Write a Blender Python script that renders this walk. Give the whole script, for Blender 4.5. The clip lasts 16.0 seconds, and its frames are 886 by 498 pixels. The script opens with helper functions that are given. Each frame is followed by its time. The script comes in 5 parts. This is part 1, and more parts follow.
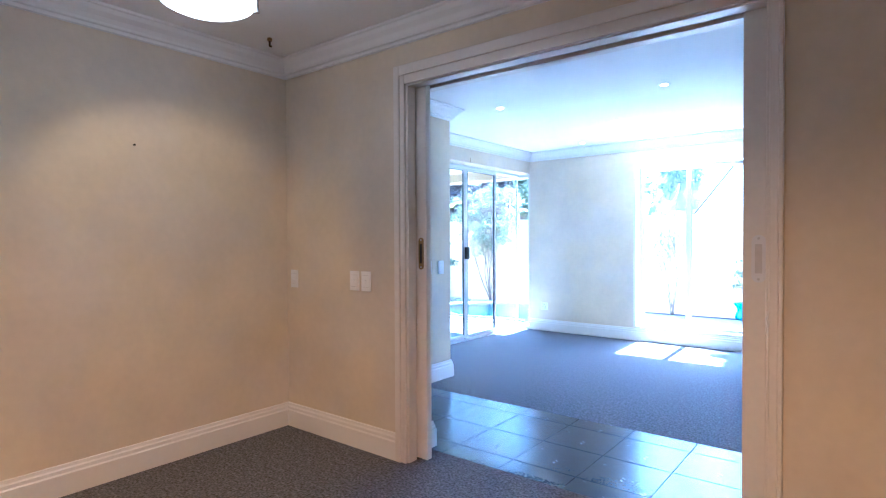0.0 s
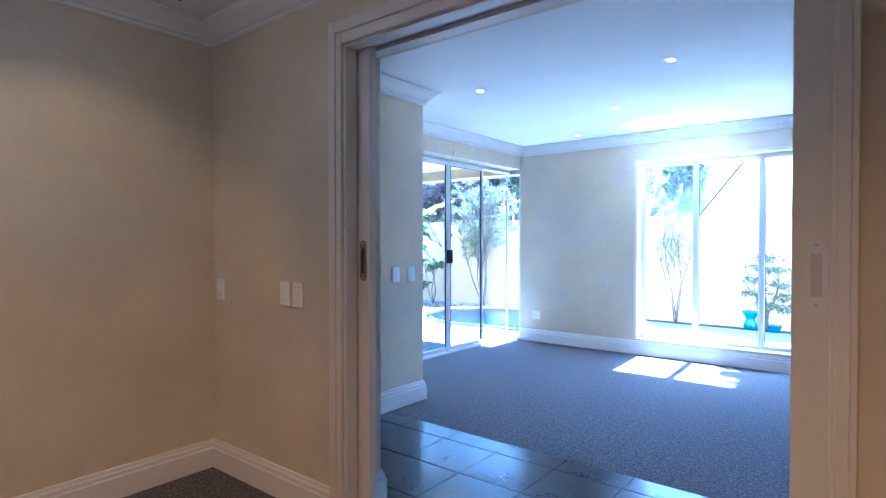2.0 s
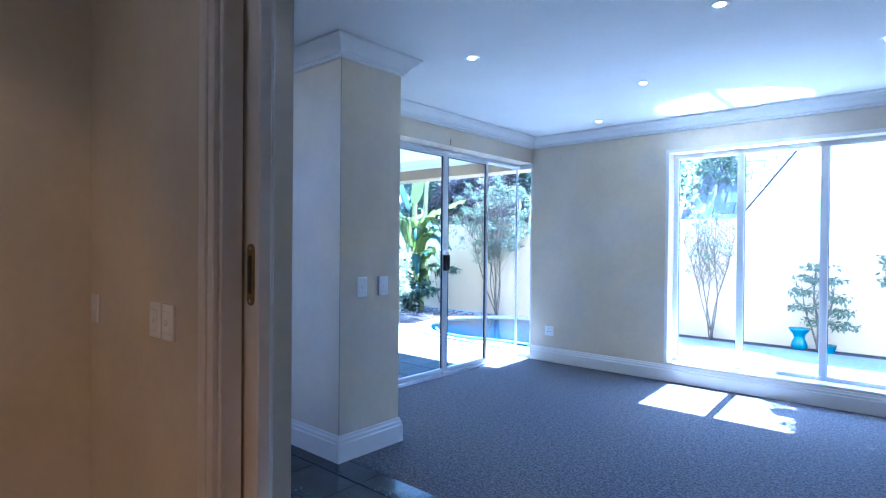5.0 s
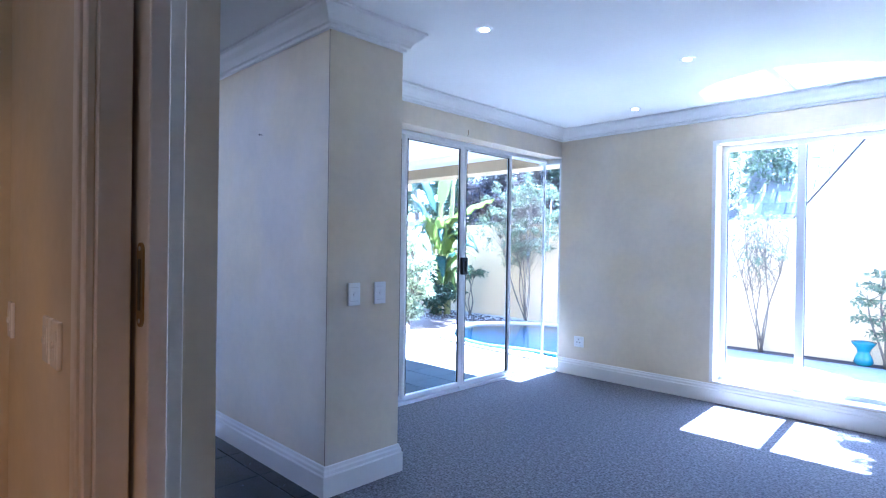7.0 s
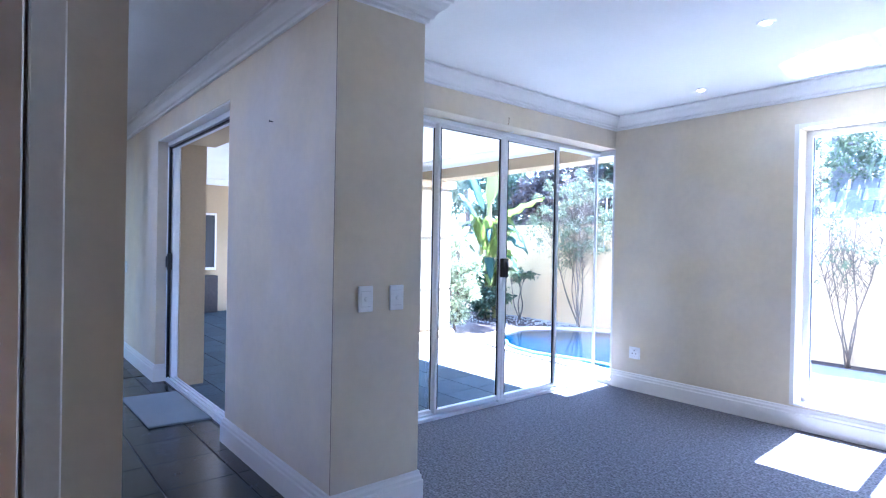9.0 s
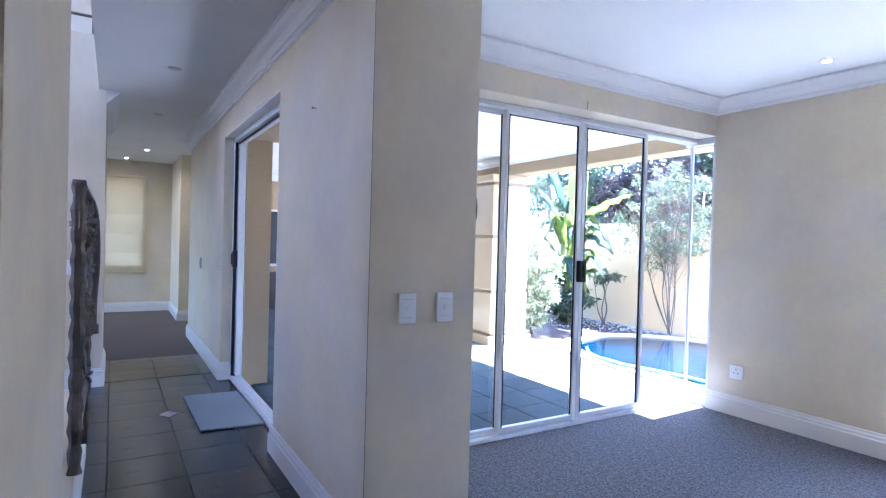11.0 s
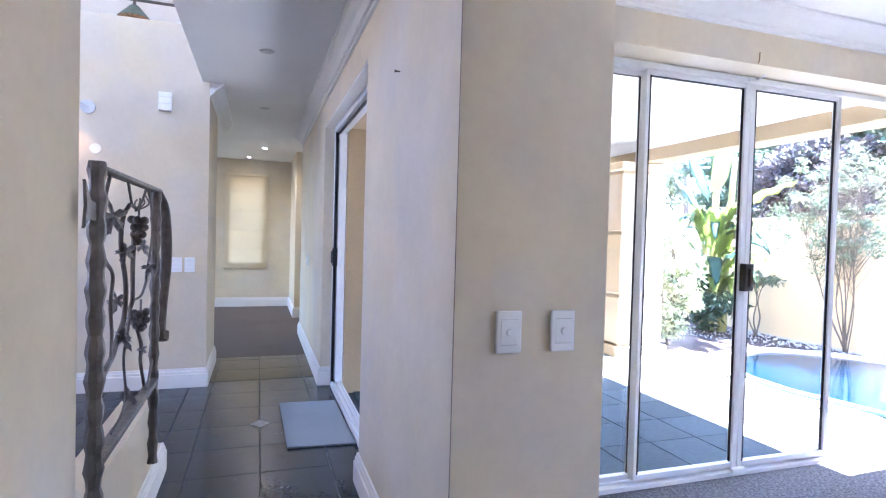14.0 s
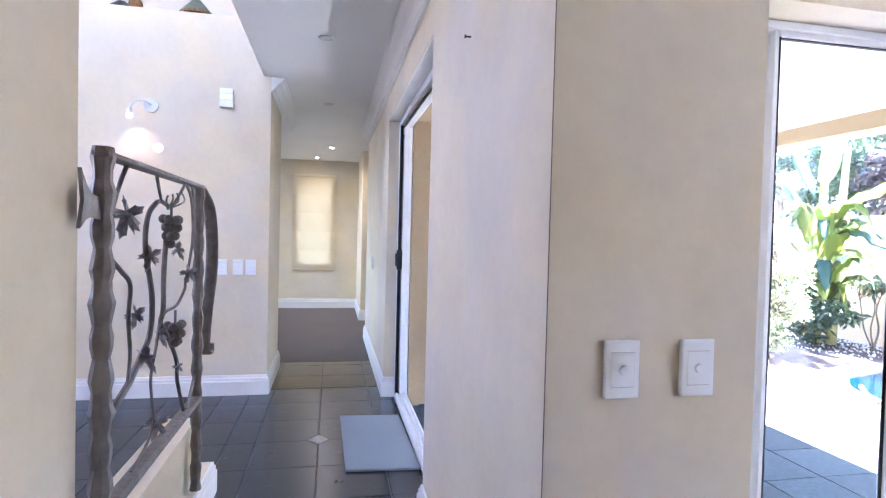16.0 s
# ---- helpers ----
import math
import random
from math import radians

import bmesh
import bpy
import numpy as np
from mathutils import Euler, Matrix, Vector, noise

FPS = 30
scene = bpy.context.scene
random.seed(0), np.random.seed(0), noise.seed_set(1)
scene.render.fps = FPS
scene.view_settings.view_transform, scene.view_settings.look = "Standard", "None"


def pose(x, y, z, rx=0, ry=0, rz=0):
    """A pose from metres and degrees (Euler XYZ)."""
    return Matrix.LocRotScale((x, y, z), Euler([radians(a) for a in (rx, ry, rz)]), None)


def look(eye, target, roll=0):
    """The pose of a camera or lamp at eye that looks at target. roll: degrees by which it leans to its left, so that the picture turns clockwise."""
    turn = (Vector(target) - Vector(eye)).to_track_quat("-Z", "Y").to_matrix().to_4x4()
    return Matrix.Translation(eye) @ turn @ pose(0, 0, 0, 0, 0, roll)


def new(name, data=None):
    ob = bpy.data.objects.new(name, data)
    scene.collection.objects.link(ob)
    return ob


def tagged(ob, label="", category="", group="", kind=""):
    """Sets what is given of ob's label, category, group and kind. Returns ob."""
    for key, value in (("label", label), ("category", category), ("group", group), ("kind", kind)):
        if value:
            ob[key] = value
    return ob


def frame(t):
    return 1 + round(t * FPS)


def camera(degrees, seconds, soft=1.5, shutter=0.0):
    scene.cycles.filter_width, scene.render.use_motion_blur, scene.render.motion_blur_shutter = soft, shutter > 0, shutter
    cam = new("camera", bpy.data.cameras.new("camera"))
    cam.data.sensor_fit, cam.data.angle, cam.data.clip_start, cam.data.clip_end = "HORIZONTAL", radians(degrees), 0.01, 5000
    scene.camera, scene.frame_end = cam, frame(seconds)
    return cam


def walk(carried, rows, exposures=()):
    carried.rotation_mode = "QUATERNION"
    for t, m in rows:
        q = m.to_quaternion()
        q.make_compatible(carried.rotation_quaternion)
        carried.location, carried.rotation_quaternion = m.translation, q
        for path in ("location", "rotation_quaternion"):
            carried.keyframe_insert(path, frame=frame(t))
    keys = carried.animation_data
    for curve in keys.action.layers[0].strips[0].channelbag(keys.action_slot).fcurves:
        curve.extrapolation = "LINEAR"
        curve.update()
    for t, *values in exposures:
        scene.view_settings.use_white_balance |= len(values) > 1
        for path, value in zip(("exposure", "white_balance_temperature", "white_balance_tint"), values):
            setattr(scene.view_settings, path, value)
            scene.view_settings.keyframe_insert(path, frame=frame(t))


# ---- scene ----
cam = camera(77.6, 16.0, soft=1.2)
# seconds, x, y, eye height, yaw, pitch, lean
PATH = [
    (0.0, -0.653, 3.005, 1.250, 38.29, -0.91, -0.25),
    (0.5, -0.692, 3.168, 1.251, 38.43, -0.92, -0.07),
    (1.0, -0.748, 3.354, 1.258, 38.46, -0.85, 0.00),
    (1.5, -0.805, 3.517, 1.259, 38.40, -0.85, -0.03),
    (2.0, -0.878, 3.671, 1.262, 38.42, -0.82, 0.02),
    (2.5, -0.959, 3.823, 1.267, 38.43, -0.75, 0.06),
    (3.0, -1.023, 3.958, 1.264, 38.55, -0.69, 0.13),
    (3.5, -1.089, 4.123, 1.272, 38.89, -0.60, 0.22),
    (4.0, -1.139, 4.262, 1.267, 39.43, -0.55, 0.32),
    (6.5, -1.326, 4.882, 1.271, 43.70, -0.40, 0.76),
    (7.0, -1.397, 4.985, 1.268, 44.59, -0.37, 0.84),
    (7.5, -1.463, 5.094, 1.268, 45.56, -0.38, 0.88),
    (8.0, -1.505, 5.182, 1.268, 46.76, -0.43, 0.92),
    (8.5, -1.558, 5.277, 1.265, 48.26, -0.37, 1.04),
    (9.0, -1.585, 5.372, 1.255, 50.35, -0.31, 1.05),
    (11.5, -1.880, 5.776, 1.274, 61.29, -0.89, 1.67),
    (12.0, -1.946, 5.841, 1.272, 63.55, -1.00, 1.70),
    (12.5, -2.051, 5.910, 1.272, 65.64, -1.09, 1.69),
    (13.0, -2.142, 5.970, 1.272, 67.68, -1.18, 1.62),
    (13.5, -2.231, 6.004, 1.271, 69.57, -1.31, 1.57),
    (14.0, -2.341, 6.033, 1.271, 71.45, -1.37, 1.57),
    (14.5, -2.441, 6.072, 1.269, 73.44, -1.44, 1.60),
    (15.0, -2.525, 6.102, 1.268, 75.39, -1.52, 1.46),
    (15.5, -2.627, 6.112, 1.267, 77.07, -1.54, 1.45),
    (16.0, -2.716, 6.117, 1.271, 78.50, -1.48, 1.44),
]
# seconds, stops, kelvin, tint
EXPOSURES = [
    (0.0, 5.6, 3980, 9), (2.0, 4.93, 3950, 9), (4.0, 4.27, 3950, 9), (6.5, 4.63, 4300, 14),
    (9.0, 4.66, 4620, 19), (12.5, 4.9, 5020, 21), (16.0, 5.52, 5400, 23),
]


def eye_pose(x, y, z, yaw, pitch, lean):
    a, b = radians(yaw), radians(pitch)
    ahead = Vector((-math.sin(a) * math.cos(b), math.cos(a) * math.cos(b), math.sin(b)))
    return look((x, y, z), Vector((x, y, z)) + ahead, lean)


walk(cam, [(row[0], eye_pose(*row[1:])) for row in PATH], EXPOSURES)

# ---- sky, sun and lamps ----
world = bpy.data.worlds.new("sky")
scene.world = world
world.use_nodes = True
wn = world.node_tree.nodes
sky = wn.new("ShaderNodeTexSky")
sky.sky_type = "NISHITA"
sky.sun_disc = False
SUN_EL, SUN_DIR = 61.0, (-0.04, 1.0)
sky.sun_elevation = radians(SUN_EL)
sky.sun_rotation = math.atan2(SUN_DIR[0], SUN_DIR[1])
wn["Background"].inputs["Strength"].default_value = 0.12
world.node_tree.links.new(sky.outputs["Color"], wn["Background"].inputs["Color"])


def lamp(name, kind, energy, colour, m, **settings):
    data = bpy.data.lights.new(name, kind)
    data.energy, data.color = energy, colour
    for key, value in settings.items():
        if key == "size":
            data.size = value
        elif key == "size_y":
            data.shape, data.size_y = "ELLIPSE", value
        elif key == "radius":
            data.shadow_soft_size = value
        elif key == "spread":
            data.spread = value
        elif key == "angle":
            data.angle = value
        elif key == "cone":
            data.spot_size, data.spot_blend = value
    ob = new(name, data)
    ob.matrix_world = m
    return ob


sun_way = Vector((SUN_DIR[0], SUN_DIR[1], math.hypot(*SUN_DIR) * math.tan(radians(SUN_EL))))
lamp("sun", "SUN", 4.0, (1.0, 0.95, 0.88), look(sun_way * 20, (0, 0, 0)), angle=radians(0.5))
# added spot below the bowl, tilted to put an arc of light on the wall
lamp("ceiling_lamp_bulb", "SPOT", 0.72, (1.0, 0.50, 0.17), look((-2.70, 4.13, 2.14), (-3.37, 4.385, 1.42)), cone=(radians(88), 0.5), radius=0.03)
# unseen second lamp, added behind the camera to brighten the room
lamp("ceiling_lamp_bulb", "SPOT", 7.2, (1.0, 0.42, 0.11), look((-1.0, 2.6, 2.14), (-1.0, 2.6, 0)), cone=(radians(165), 0.5), radius=0.05)
lamp("sconce_bulb", "SPOT", 0.13, (1.0, 0.62, 0.32), look((-7.07, 4.68, 2.05), (-7.14, 4.75, 1.70)), cone=(radians(105), 1.0), radius=0.02)

# added area lamp, imitating sunlight reflected up through the window onto the ceiling
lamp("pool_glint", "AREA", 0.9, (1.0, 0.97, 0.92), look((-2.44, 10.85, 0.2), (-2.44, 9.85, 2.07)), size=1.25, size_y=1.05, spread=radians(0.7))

for x, y, watts in ((-10.6, 6.10, 2.2), (-11.75, 5.87, 0.35)):
    lamp("downlight_bulb", "SPOT", watts, (1.0, 0.84, 0.60), look((x, y, 2.43), (x, y, 0)), cone=(radians(150), 1.0), radius=0.03)

# ---- materials ----


def material(name, colour, rough=0.6, metal=0.0, grain=0.06, scale=40.0, patches=0.08, patch_scale=1.5, bump=0.1, bump_scale=60.0, spread=0.0, gloss_noise=0.0, depth=0.01, hard=0.2, second=None):
    """A surface with fine grain, broad patches, relief and, with spread, a shade of its own for every piece."""
    m = bpy.data.materials.new(name)
    m.use_nodes = True
    n, ln = m.node_tree.nodes, m.node_tree.links
    b = n["Principled BSDF"]
    b.inputs["Roughness"].default_value, b.inputs["Metallic"].default_value = rough, metal
    co = n.new("ShaderNodeTexCoord").outputs["Object"]
    last = None
    for s, amount, det in ((scale, grain, 3.0), (patch_scale, patches, 5.0)):
        tex = n.new("ShaderNodeTexNoise")
        tex.inputs["Scale"].default_value, tex.inputs["Detail"].default_value = s, det
        ln.new(co, tex.inputs["Vector"])
        rng = n.new("ShaderNodeMapRange")
        reach = hard if s == scale else 0.2
        rng.inputs["From Min"].default_value, rng.inputs["From Max"].default_value = 0.5 - reach, 0.5 + reach
        rng.inputs["To Min"].default_value, rng.inputs["To Max"].default_value = 1 - amount, 1 + amount
        ln.new(tex.outputs["Fac"], rng.inputs["Value"])
        out = rng.outputs["Result"]
        if last is not None:
            mul = n.new("ShaderNodeMath")
            mul.operation = "MULTIPLY"
            ln.new(last, mul.inputs[0])
            ln.new(out, mul.inputs[1])
            out = mul.outputs[0]
        last = out
    if spread:
        info = n.new("ShaderNodeObjectInfo")
        rng = n.new("ShaderNodeMapRange")
        rng.inputs["To Min"].default_value, rng.inputs["To Max"].default_value = 1 - spread, 1 + spread
        ln.new(info.outputs["Random"], rng.inputs["Value"])
        mul = n.new("ShaderNodeMath")
        mul.operation = "MULTIPLY"
        ln.new(last, mul.inputs[0])
        ln.new(rng.outputs["Result"], mul.inputs[1])
        last = mul.outputs[0]
    hue = n.new("ShaderNodeVectorMath")
    hue.operation = "SCALE"
    hue.inputs[0].default_value = colour
    ln.new(last, hue.inputs["Scale"])
    ln.new(hue.outputs["Vector"], b.inputs["Base Color"])
    if second:
        tex, mix, rng = n.new("ShaderNodeTexNoise"), n.new("ShaderNodeMix"), n.new("ShaderNodeMapRange")
        mix.data_type = "VECTOR"
        tex.inputs["Scale"].default_value, tex.inputs["Detail"].default_value = 1.9, 4.0
        ln.new(co, tex.inputs["Vector"])
        rng.inputs["From Min"].default_value, rng.inputs["From Max"].default_value = 0.42, 0.6
        ln.new(tex.outputs["Fac"], rng.inputs["Value"])
        ln.new(rng.outputs["Result"], mix.inputs[0])
        mix.inputs[4].default_value, mix.inputs[5].default_value = colour, second
        ln.new(mix.outputs[1], hue.inputs[0])
    if bump:
        tex = n.new("ShaderNodeTexNoise")
        tex.inputs["Scale"].default_value, tex.inputs["Detail"].default_value = bump_scale, 6.0
        ln.new(co, tex.inputs["Vector"])
        bp = n.new("ShaderNodeBump")
        bp.inputs["Strength"].default_value, bp.inputs["Distance"].default_value = bump, depth
        ln.new(tex.outputs["Fac"], bp.inputs["Height"])
        ln.new(bp.outputs["Normal"], b.inputs["Normal"])
    if gloss_noise:
        tex = n.new("ShaderNodeTexNoise")
        tex.inputs["Scale"].default_value, tex.inputs["Detail"].default_value = 6.0, 5.0
        ln.new(co, tex.inputs["Vector"])
        rng = n.new("ShaderNodeMapRange")
        rng.inputs["From Min"].default_value, rng.inputs["From Max"].default_value = 0.3, 0.7
        rng.inputs["To Min"].default_value, rng.inputs["To Max"].default_value = rough - gloss_noise, rough + gloss_noise
        ln.new(tex.outputs["Fac"], rng.inputs["Value"])
        ln.new(rng.outputs["Result"], b.inputs["Roughness"])
    return m


def glass_material(name, tint, gloss=0.02):
    m = bpy.data.materials.new(name)
    m.use_nodes = True
    n, ln = m.node_tree.nodes, m.node_tree.links
    n.remove(n["Principled BSDF"])
    clear, shine, mix, fr, up = n.new("ShaderNodeBsdfTransparent"), n.new("ShaderNodeBsdfGlossy"), n.new("ShaderNodeMixShader"), n.new("ShaderNodeLayerWeight"), n.new("ShaderNodeMath")
    clear.inputs["Color"].default_value = (*tint, 1)
    shine.inputs["Roughness"].default_value = gloss
    up.operation, up.inputs[1].default_value = "POWER", 4.0
    ln.new(fr.outputs["Facing"], up.inputs[0])
    lift = n.new("ShaderNodeMath")
    lift.operation, lift.inputs[1].default_value, lift.inputs[2].default_value = "MULTIPLY_ADD", 0.5, 0.02
    ln.new(up.outputs[0], lift.inputs[0])
    ln.new(lift.outputs[0], mix.inputs[0])
    ln.new(clear.outputs[0], mix.inputs[1])
    ln.new(shine.outputs[0], mix.inputs[2])
    ln.new(mix.outputs[0], n["Material Output"].inputs["Surface"])
    return m


def glow_material(name, colour, strength):
    m = bpy.data.materials.new(name)
    m.use_nodes = True
    b = m.node_tree.nodes["Principled BSDF"]
    b.inputs["Base Color"].default_value = (0.9, 0.9, 0.9, 1)
    b.inputs["Emission Color"].default_value, b.inputs["Emission Strength"].default_value = (*colour, 1), strength
    return m


def leaf_material(name, colour, spread=0.35):
    m = bpy.data.materials.new(name)
    m.use_nodes = True
    n, ln = m.node_tree.nodes, m.node_tree.links
    b = n["Principled BSDF"]
    b.inputs["Roughness"].default_value = 0.6
    geo, rng, sc = n.new("ShaderNodeNewGeometry"), n.new("ShaderNodeMapRange"), n.new("ShaderNodeVectorMath")
    rng.inputs["To Min"].default_value, rng.inputs["To Max"].default_value = 1 - spread, 1 + spread
    ln.new(geo.outputs["Random Per Island"], rng.inputs["Value"])
    sc.operation = "SCALE"
    sc.inputs[0].default_value = colour
    ln.new(rng.outputs["Result"], sc.inputs["Scale"])
    ln.new(sc.outputs["Vector"], b.inputs["Base Color"])
    tr, mix = n.new("ShaderNodeBsdfTranslucent"), n.new("ShaderNodeMixShader")
    mix.inputs[0].default_value = 0.35
    ln.new(sc.outputs["Vector"], tr.inputs["Color"])
    ln.new(b.outputs[0], mix.inputs[1])
    ln.new(tr.outputs[0], mix.inputs[2])
    ln.new(mix.outputs[0], n["Material Output"].inputs["Surface"])
    return m


PAINT = material("cream_wall_paint", (0.69, 0.60, 0.43), 0.75, grain=0.02, scale=25, patches=0.06, patch_scale=2.6, bump=0.12, bump_scale=45, depth=0.004, second=(0.66, 0.59, 0.475))
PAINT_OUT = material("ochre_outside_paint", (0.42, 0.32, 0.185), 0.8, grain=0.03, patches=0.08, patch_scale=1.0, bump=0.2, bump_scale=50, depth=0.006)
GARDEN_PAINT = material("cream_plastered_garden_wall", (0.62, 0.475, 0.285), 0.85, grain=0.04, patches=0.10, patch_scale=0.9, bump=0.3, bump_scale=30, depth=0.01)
WHITE_PAINT = material("white_ceiling_paint", (0.80, 0.80, 0.79), 0.8, grain=0.01, patches=0.03, bump=0.05)
TRIM = material("white_gloss_trim", (0.78, 0.76, 0.72), 0.35, grain=0.01, patches=0.03, bump=0.05, bump_scale=20)
DOOR_PAINT = material("aged_white_door_paint", (0.74, 0.70, 0.63), 0.4, grain=0.02, patches=0.05, bump=0.06, bump_scale=25)
CARPET = material("dark_grey_carpet", (0.118, 0.115, 0.121), 0.95, grain=0.6, scale=80, patches=0.26, patch_scale=32.0, bump=0.0, hard=0.16)
CARPET_BROWN = material("brown_grey_carpet", (0.135, 0.112, 0.10), 0.95, grain=0.5, scale=85, patches=0.1, bump=0.3, bump_scale=240, depth=0.006, hard=0.1)
SLATE = material("dark_slate", (0.029, 0.037, 0.047), 0.25, grain=0.15, scale=60, patches=0.15, patch_scale=2, bump=0.32, bump_scale=3, spread=0.2, gloss_noise=0.03, depth=0.004)
PATIO_SLATE = material("weathered_patio_slate", (0.028, 0.042, 0.048), 0.75, grain=0.3, scale=30, patches=0.2, patch_scale=3, bump=0.4, bump_scale=8, spread=0.25, gloss_noise=0.05, depth=0.006)
PATIO_SLATE.node_tree.nodes["Principled BSDF"].inputs["Specular IOR Level"].default_value = 0.25
PATIO_GROUT = material("dark_patio_grout", (0.035, 0.042, 0.046), 0.9, grain=0.2, bump=0.3)
SLATE_BROWN = material("brown_slate", (0.060, 0.047, 0.028), 0.3, grain=0.12, scale=60, patches=0.12, patch_scale=2, bump=0.14, bump_scale=3, spread=0.14, gloss_noise=0.03, depth=0.004)
GROUT = material("grey_grout", (0.15, 0.15, 0.155), 0.9, grain=0.15, bump=0.3)
INSERT = material("pale_stone_insert", (0.30, 0.27, 0.23), 0.5, grain=0.2, bump=0.2)
ALU = material("white_powder_coated_aluminium", (0.74, 0.75, 0.77), 0.35, metal=0.0, grain=0.01, patches=0.02, bump=0.02)
SEAL = material("black_rubber_seal", (0.012, 0.012, 0.014), 0.6, grain=0.1, bump=0.05)
BLACK = material("black_plastic", (0.015, 0.015, 0.016), 0.4, grain=0.1, bump=0.05)
PLASTIC = material("white_plastic", (0.90, 0.905, 0.905), 0.25, grain=0.01, patches=0.02, bump=0.0)
STEEL = material("brushed_steel", (0.55, 0.55, 0.55), 0.35, metal=0.9, grain=0.06, bump=0.05)
BRASS = material("dull_brass", (0.30, 0.20, 0.10), 0.45, metal=0.7, grain=0.08, bump=0.05)
IRON = material("dark_hammered_iron", (0.165, 0.145, 0.13), 0.52, metal=0.35, grain=0.2, scale=30, patches=0.15, bump=0.6, bump_scale=28, depth=0.01)
# paler than the posts and vines
LEAF_IRON = material("pale_grey_iron", (0.34, 0.32, 0.31), 0.5, metal=0.4, grain=0.25, scale=60, patches=0.2, bump=0.4, bump_scale=80, depth=0.004)
MAT_CLOTH = material("grey_rubber_backed_mat", (0.19, 0.215, 0.24), 0.9, grain=0.3, scale=220, patches=0.1, bump=0.6, bump_scale=240)
BLIND_CLOTH = material("cream_blind_cloth", (0.72, 0.64, 0.47), 0.9, grain=0.05, scale=150, patches=0.08, bump=0.2, bump_scale=200)
bn = BLIND_CLOTH.node_tree.nodes
thin, blend = bn.new("ShaderNodeBsdfTranslucent"), bn.new("ShaderNodeMixShader")
thin.inputs["Color"].default_value, blend.inputs[0].default_value = (0.75, 0.66, 0.48, 1), 0.36
BLIND_CLOTH.node_tree.links.new(bn["Principled BSDF"].outputs[0], blend.inputs[1])
BLIND_CLOTH.node_tree.links.new(thin.outputs[0], blend.inputs[2])
BLIND_CLOTH.node_tree.links.new(blend.outputs[0], bn["Material Output"].inputs["Surface"])
PAVING = material("grey_stone_paving", (0.20, 0.20, 0.195), 0.85, grain=0.2, scale=30, patches=0.15, bump=0.4, spread=0.12)
SOIL = material("reddish_soil", (0.042, 0.027, 0.022), 0.95, grain=0.3, scale=18, patches=0.3, bump=0.8, bump_scale=25, depth=0.03)
WATER = material("blue_pool_water", (0.0015, 0.014, 0.032), 0.04, grain=0.1, scale=3, patches=0.2, bump=0.12, bump_scale=5, depth=0.03)
WATER.node_tree.nodes["Principled BSDF"].inputs["IOR"].default_value = 1.33
COPING = material("pale_coping_stone", (0.50, 0.44, 0.36), 0.7, grain=0.12, bump=0.3)
PEBBLE = material("white_pebbles", (0.55, 0.52, 0.48), 0.7, grain=0.1, spread=0.3, bump=0.1)
BARK = material("grey_brown_bark", (0.14, 0.11, 0.085), 0.9, grain=0.3, scale=30, patches=0.2, bump=0.8, bump_scale=40, depth=0.01)
ROOF_SLATE = material("weathered_roof_slate", (0.20, 0.20, 0.20), 0.7, grain=0.2, scale=20, patches=0.2, bump=0.3, spread=0.35)
STONE = material("grey_retaining_stone", (0.22, 0.20, 0.18), 0.85, grain=0.25, scale=14, patches=0.2, bump=0.6, spread=0.2)
GLAZE = material("teal_glazed_pot", (0.03, 0.13, 0.16), 0.2, grain=0.15, patches=0.15, bump=0.05)
DARK_WOOD = material("dark_stained_wood", (0.026, 0.016, 0.011), 0.5, grain=0.3, scale=20, bump=0.2)
SHADE_METAL = material("verdigris_metal_shade", (0.16, 0.20, 0.16), 0.55, metal=0.4, grain=0.2, scale=15, bump=0.2)
STRAW = material("woven_straw", (0.30, 0.16, 0.06), 0.8, grain=0.4, scale=60, bump=0.4)
GLASS = glass_material("clear_glass", (0.97, 0.985, 0.98))
# pink tint colours the daylight let in by the added entrance opening
PINK_GLASS = glass_material("pink_light_tint_glass", (1.0, 0.905, 0.905))
# tint dims and warms the light of the added upper window
WARM_TINT_GLASS = glass_material("warm_light_tint_glass", (0.82, 0.73, 0.63))
LAMP_GLOW = glow_material("lit_opal_glass", (1.0, 0.80, 0.55), 0.2)
SPOT_GLOW = glow_material("lit_downlight_lens", (1.0, 0.93, 0.82), 1.5)
BULB_GLOW = glow_material("lit_bulb_glass", (1.0, 0.85, 0.6), 0.08)
LEAF_TREE = leaf_material("dusty_green_leaves", (0.125, 0.155, 0.09), 0.45)
LEAF_DARK = leaf_material("dark_green_leaves", (0.05, 0.085, 0.045), 0.5)
LEAF_HEDGE = leaf_material("purple_brown_twigs", (0.065, 0.052, 0.052), 0.5)
LEAF_LIGHT = leaf_material("pale_green_leaves", (0.20, 0.25, 0.09))
LEAF_WHITE = leaf_material("variegated_white_leaves", (0.33, 0.38, 0.23), 0.6)
LEAF_BANANA = leaf_material("banana_leaf_green", (0.26, 0.33, 0.08), 0.3)
LEAF_BLUE = leaf_material("blue_green_paddle_leaf", (0.075, 0.15, 0.11), 0.3)
STALK = material("pale_yellow_leaf_stalk", (0.30, 0.28, 0.11), 0.6, grain=0.15, scale=30, patches=0.2, bump=0.2)
HOSE = material("pale_turquoise_hose", (0.16, 0.34, 0.33), 0.4, grain=0.03, patches=0.05, bump=0.05)

# ---- building helpers ----


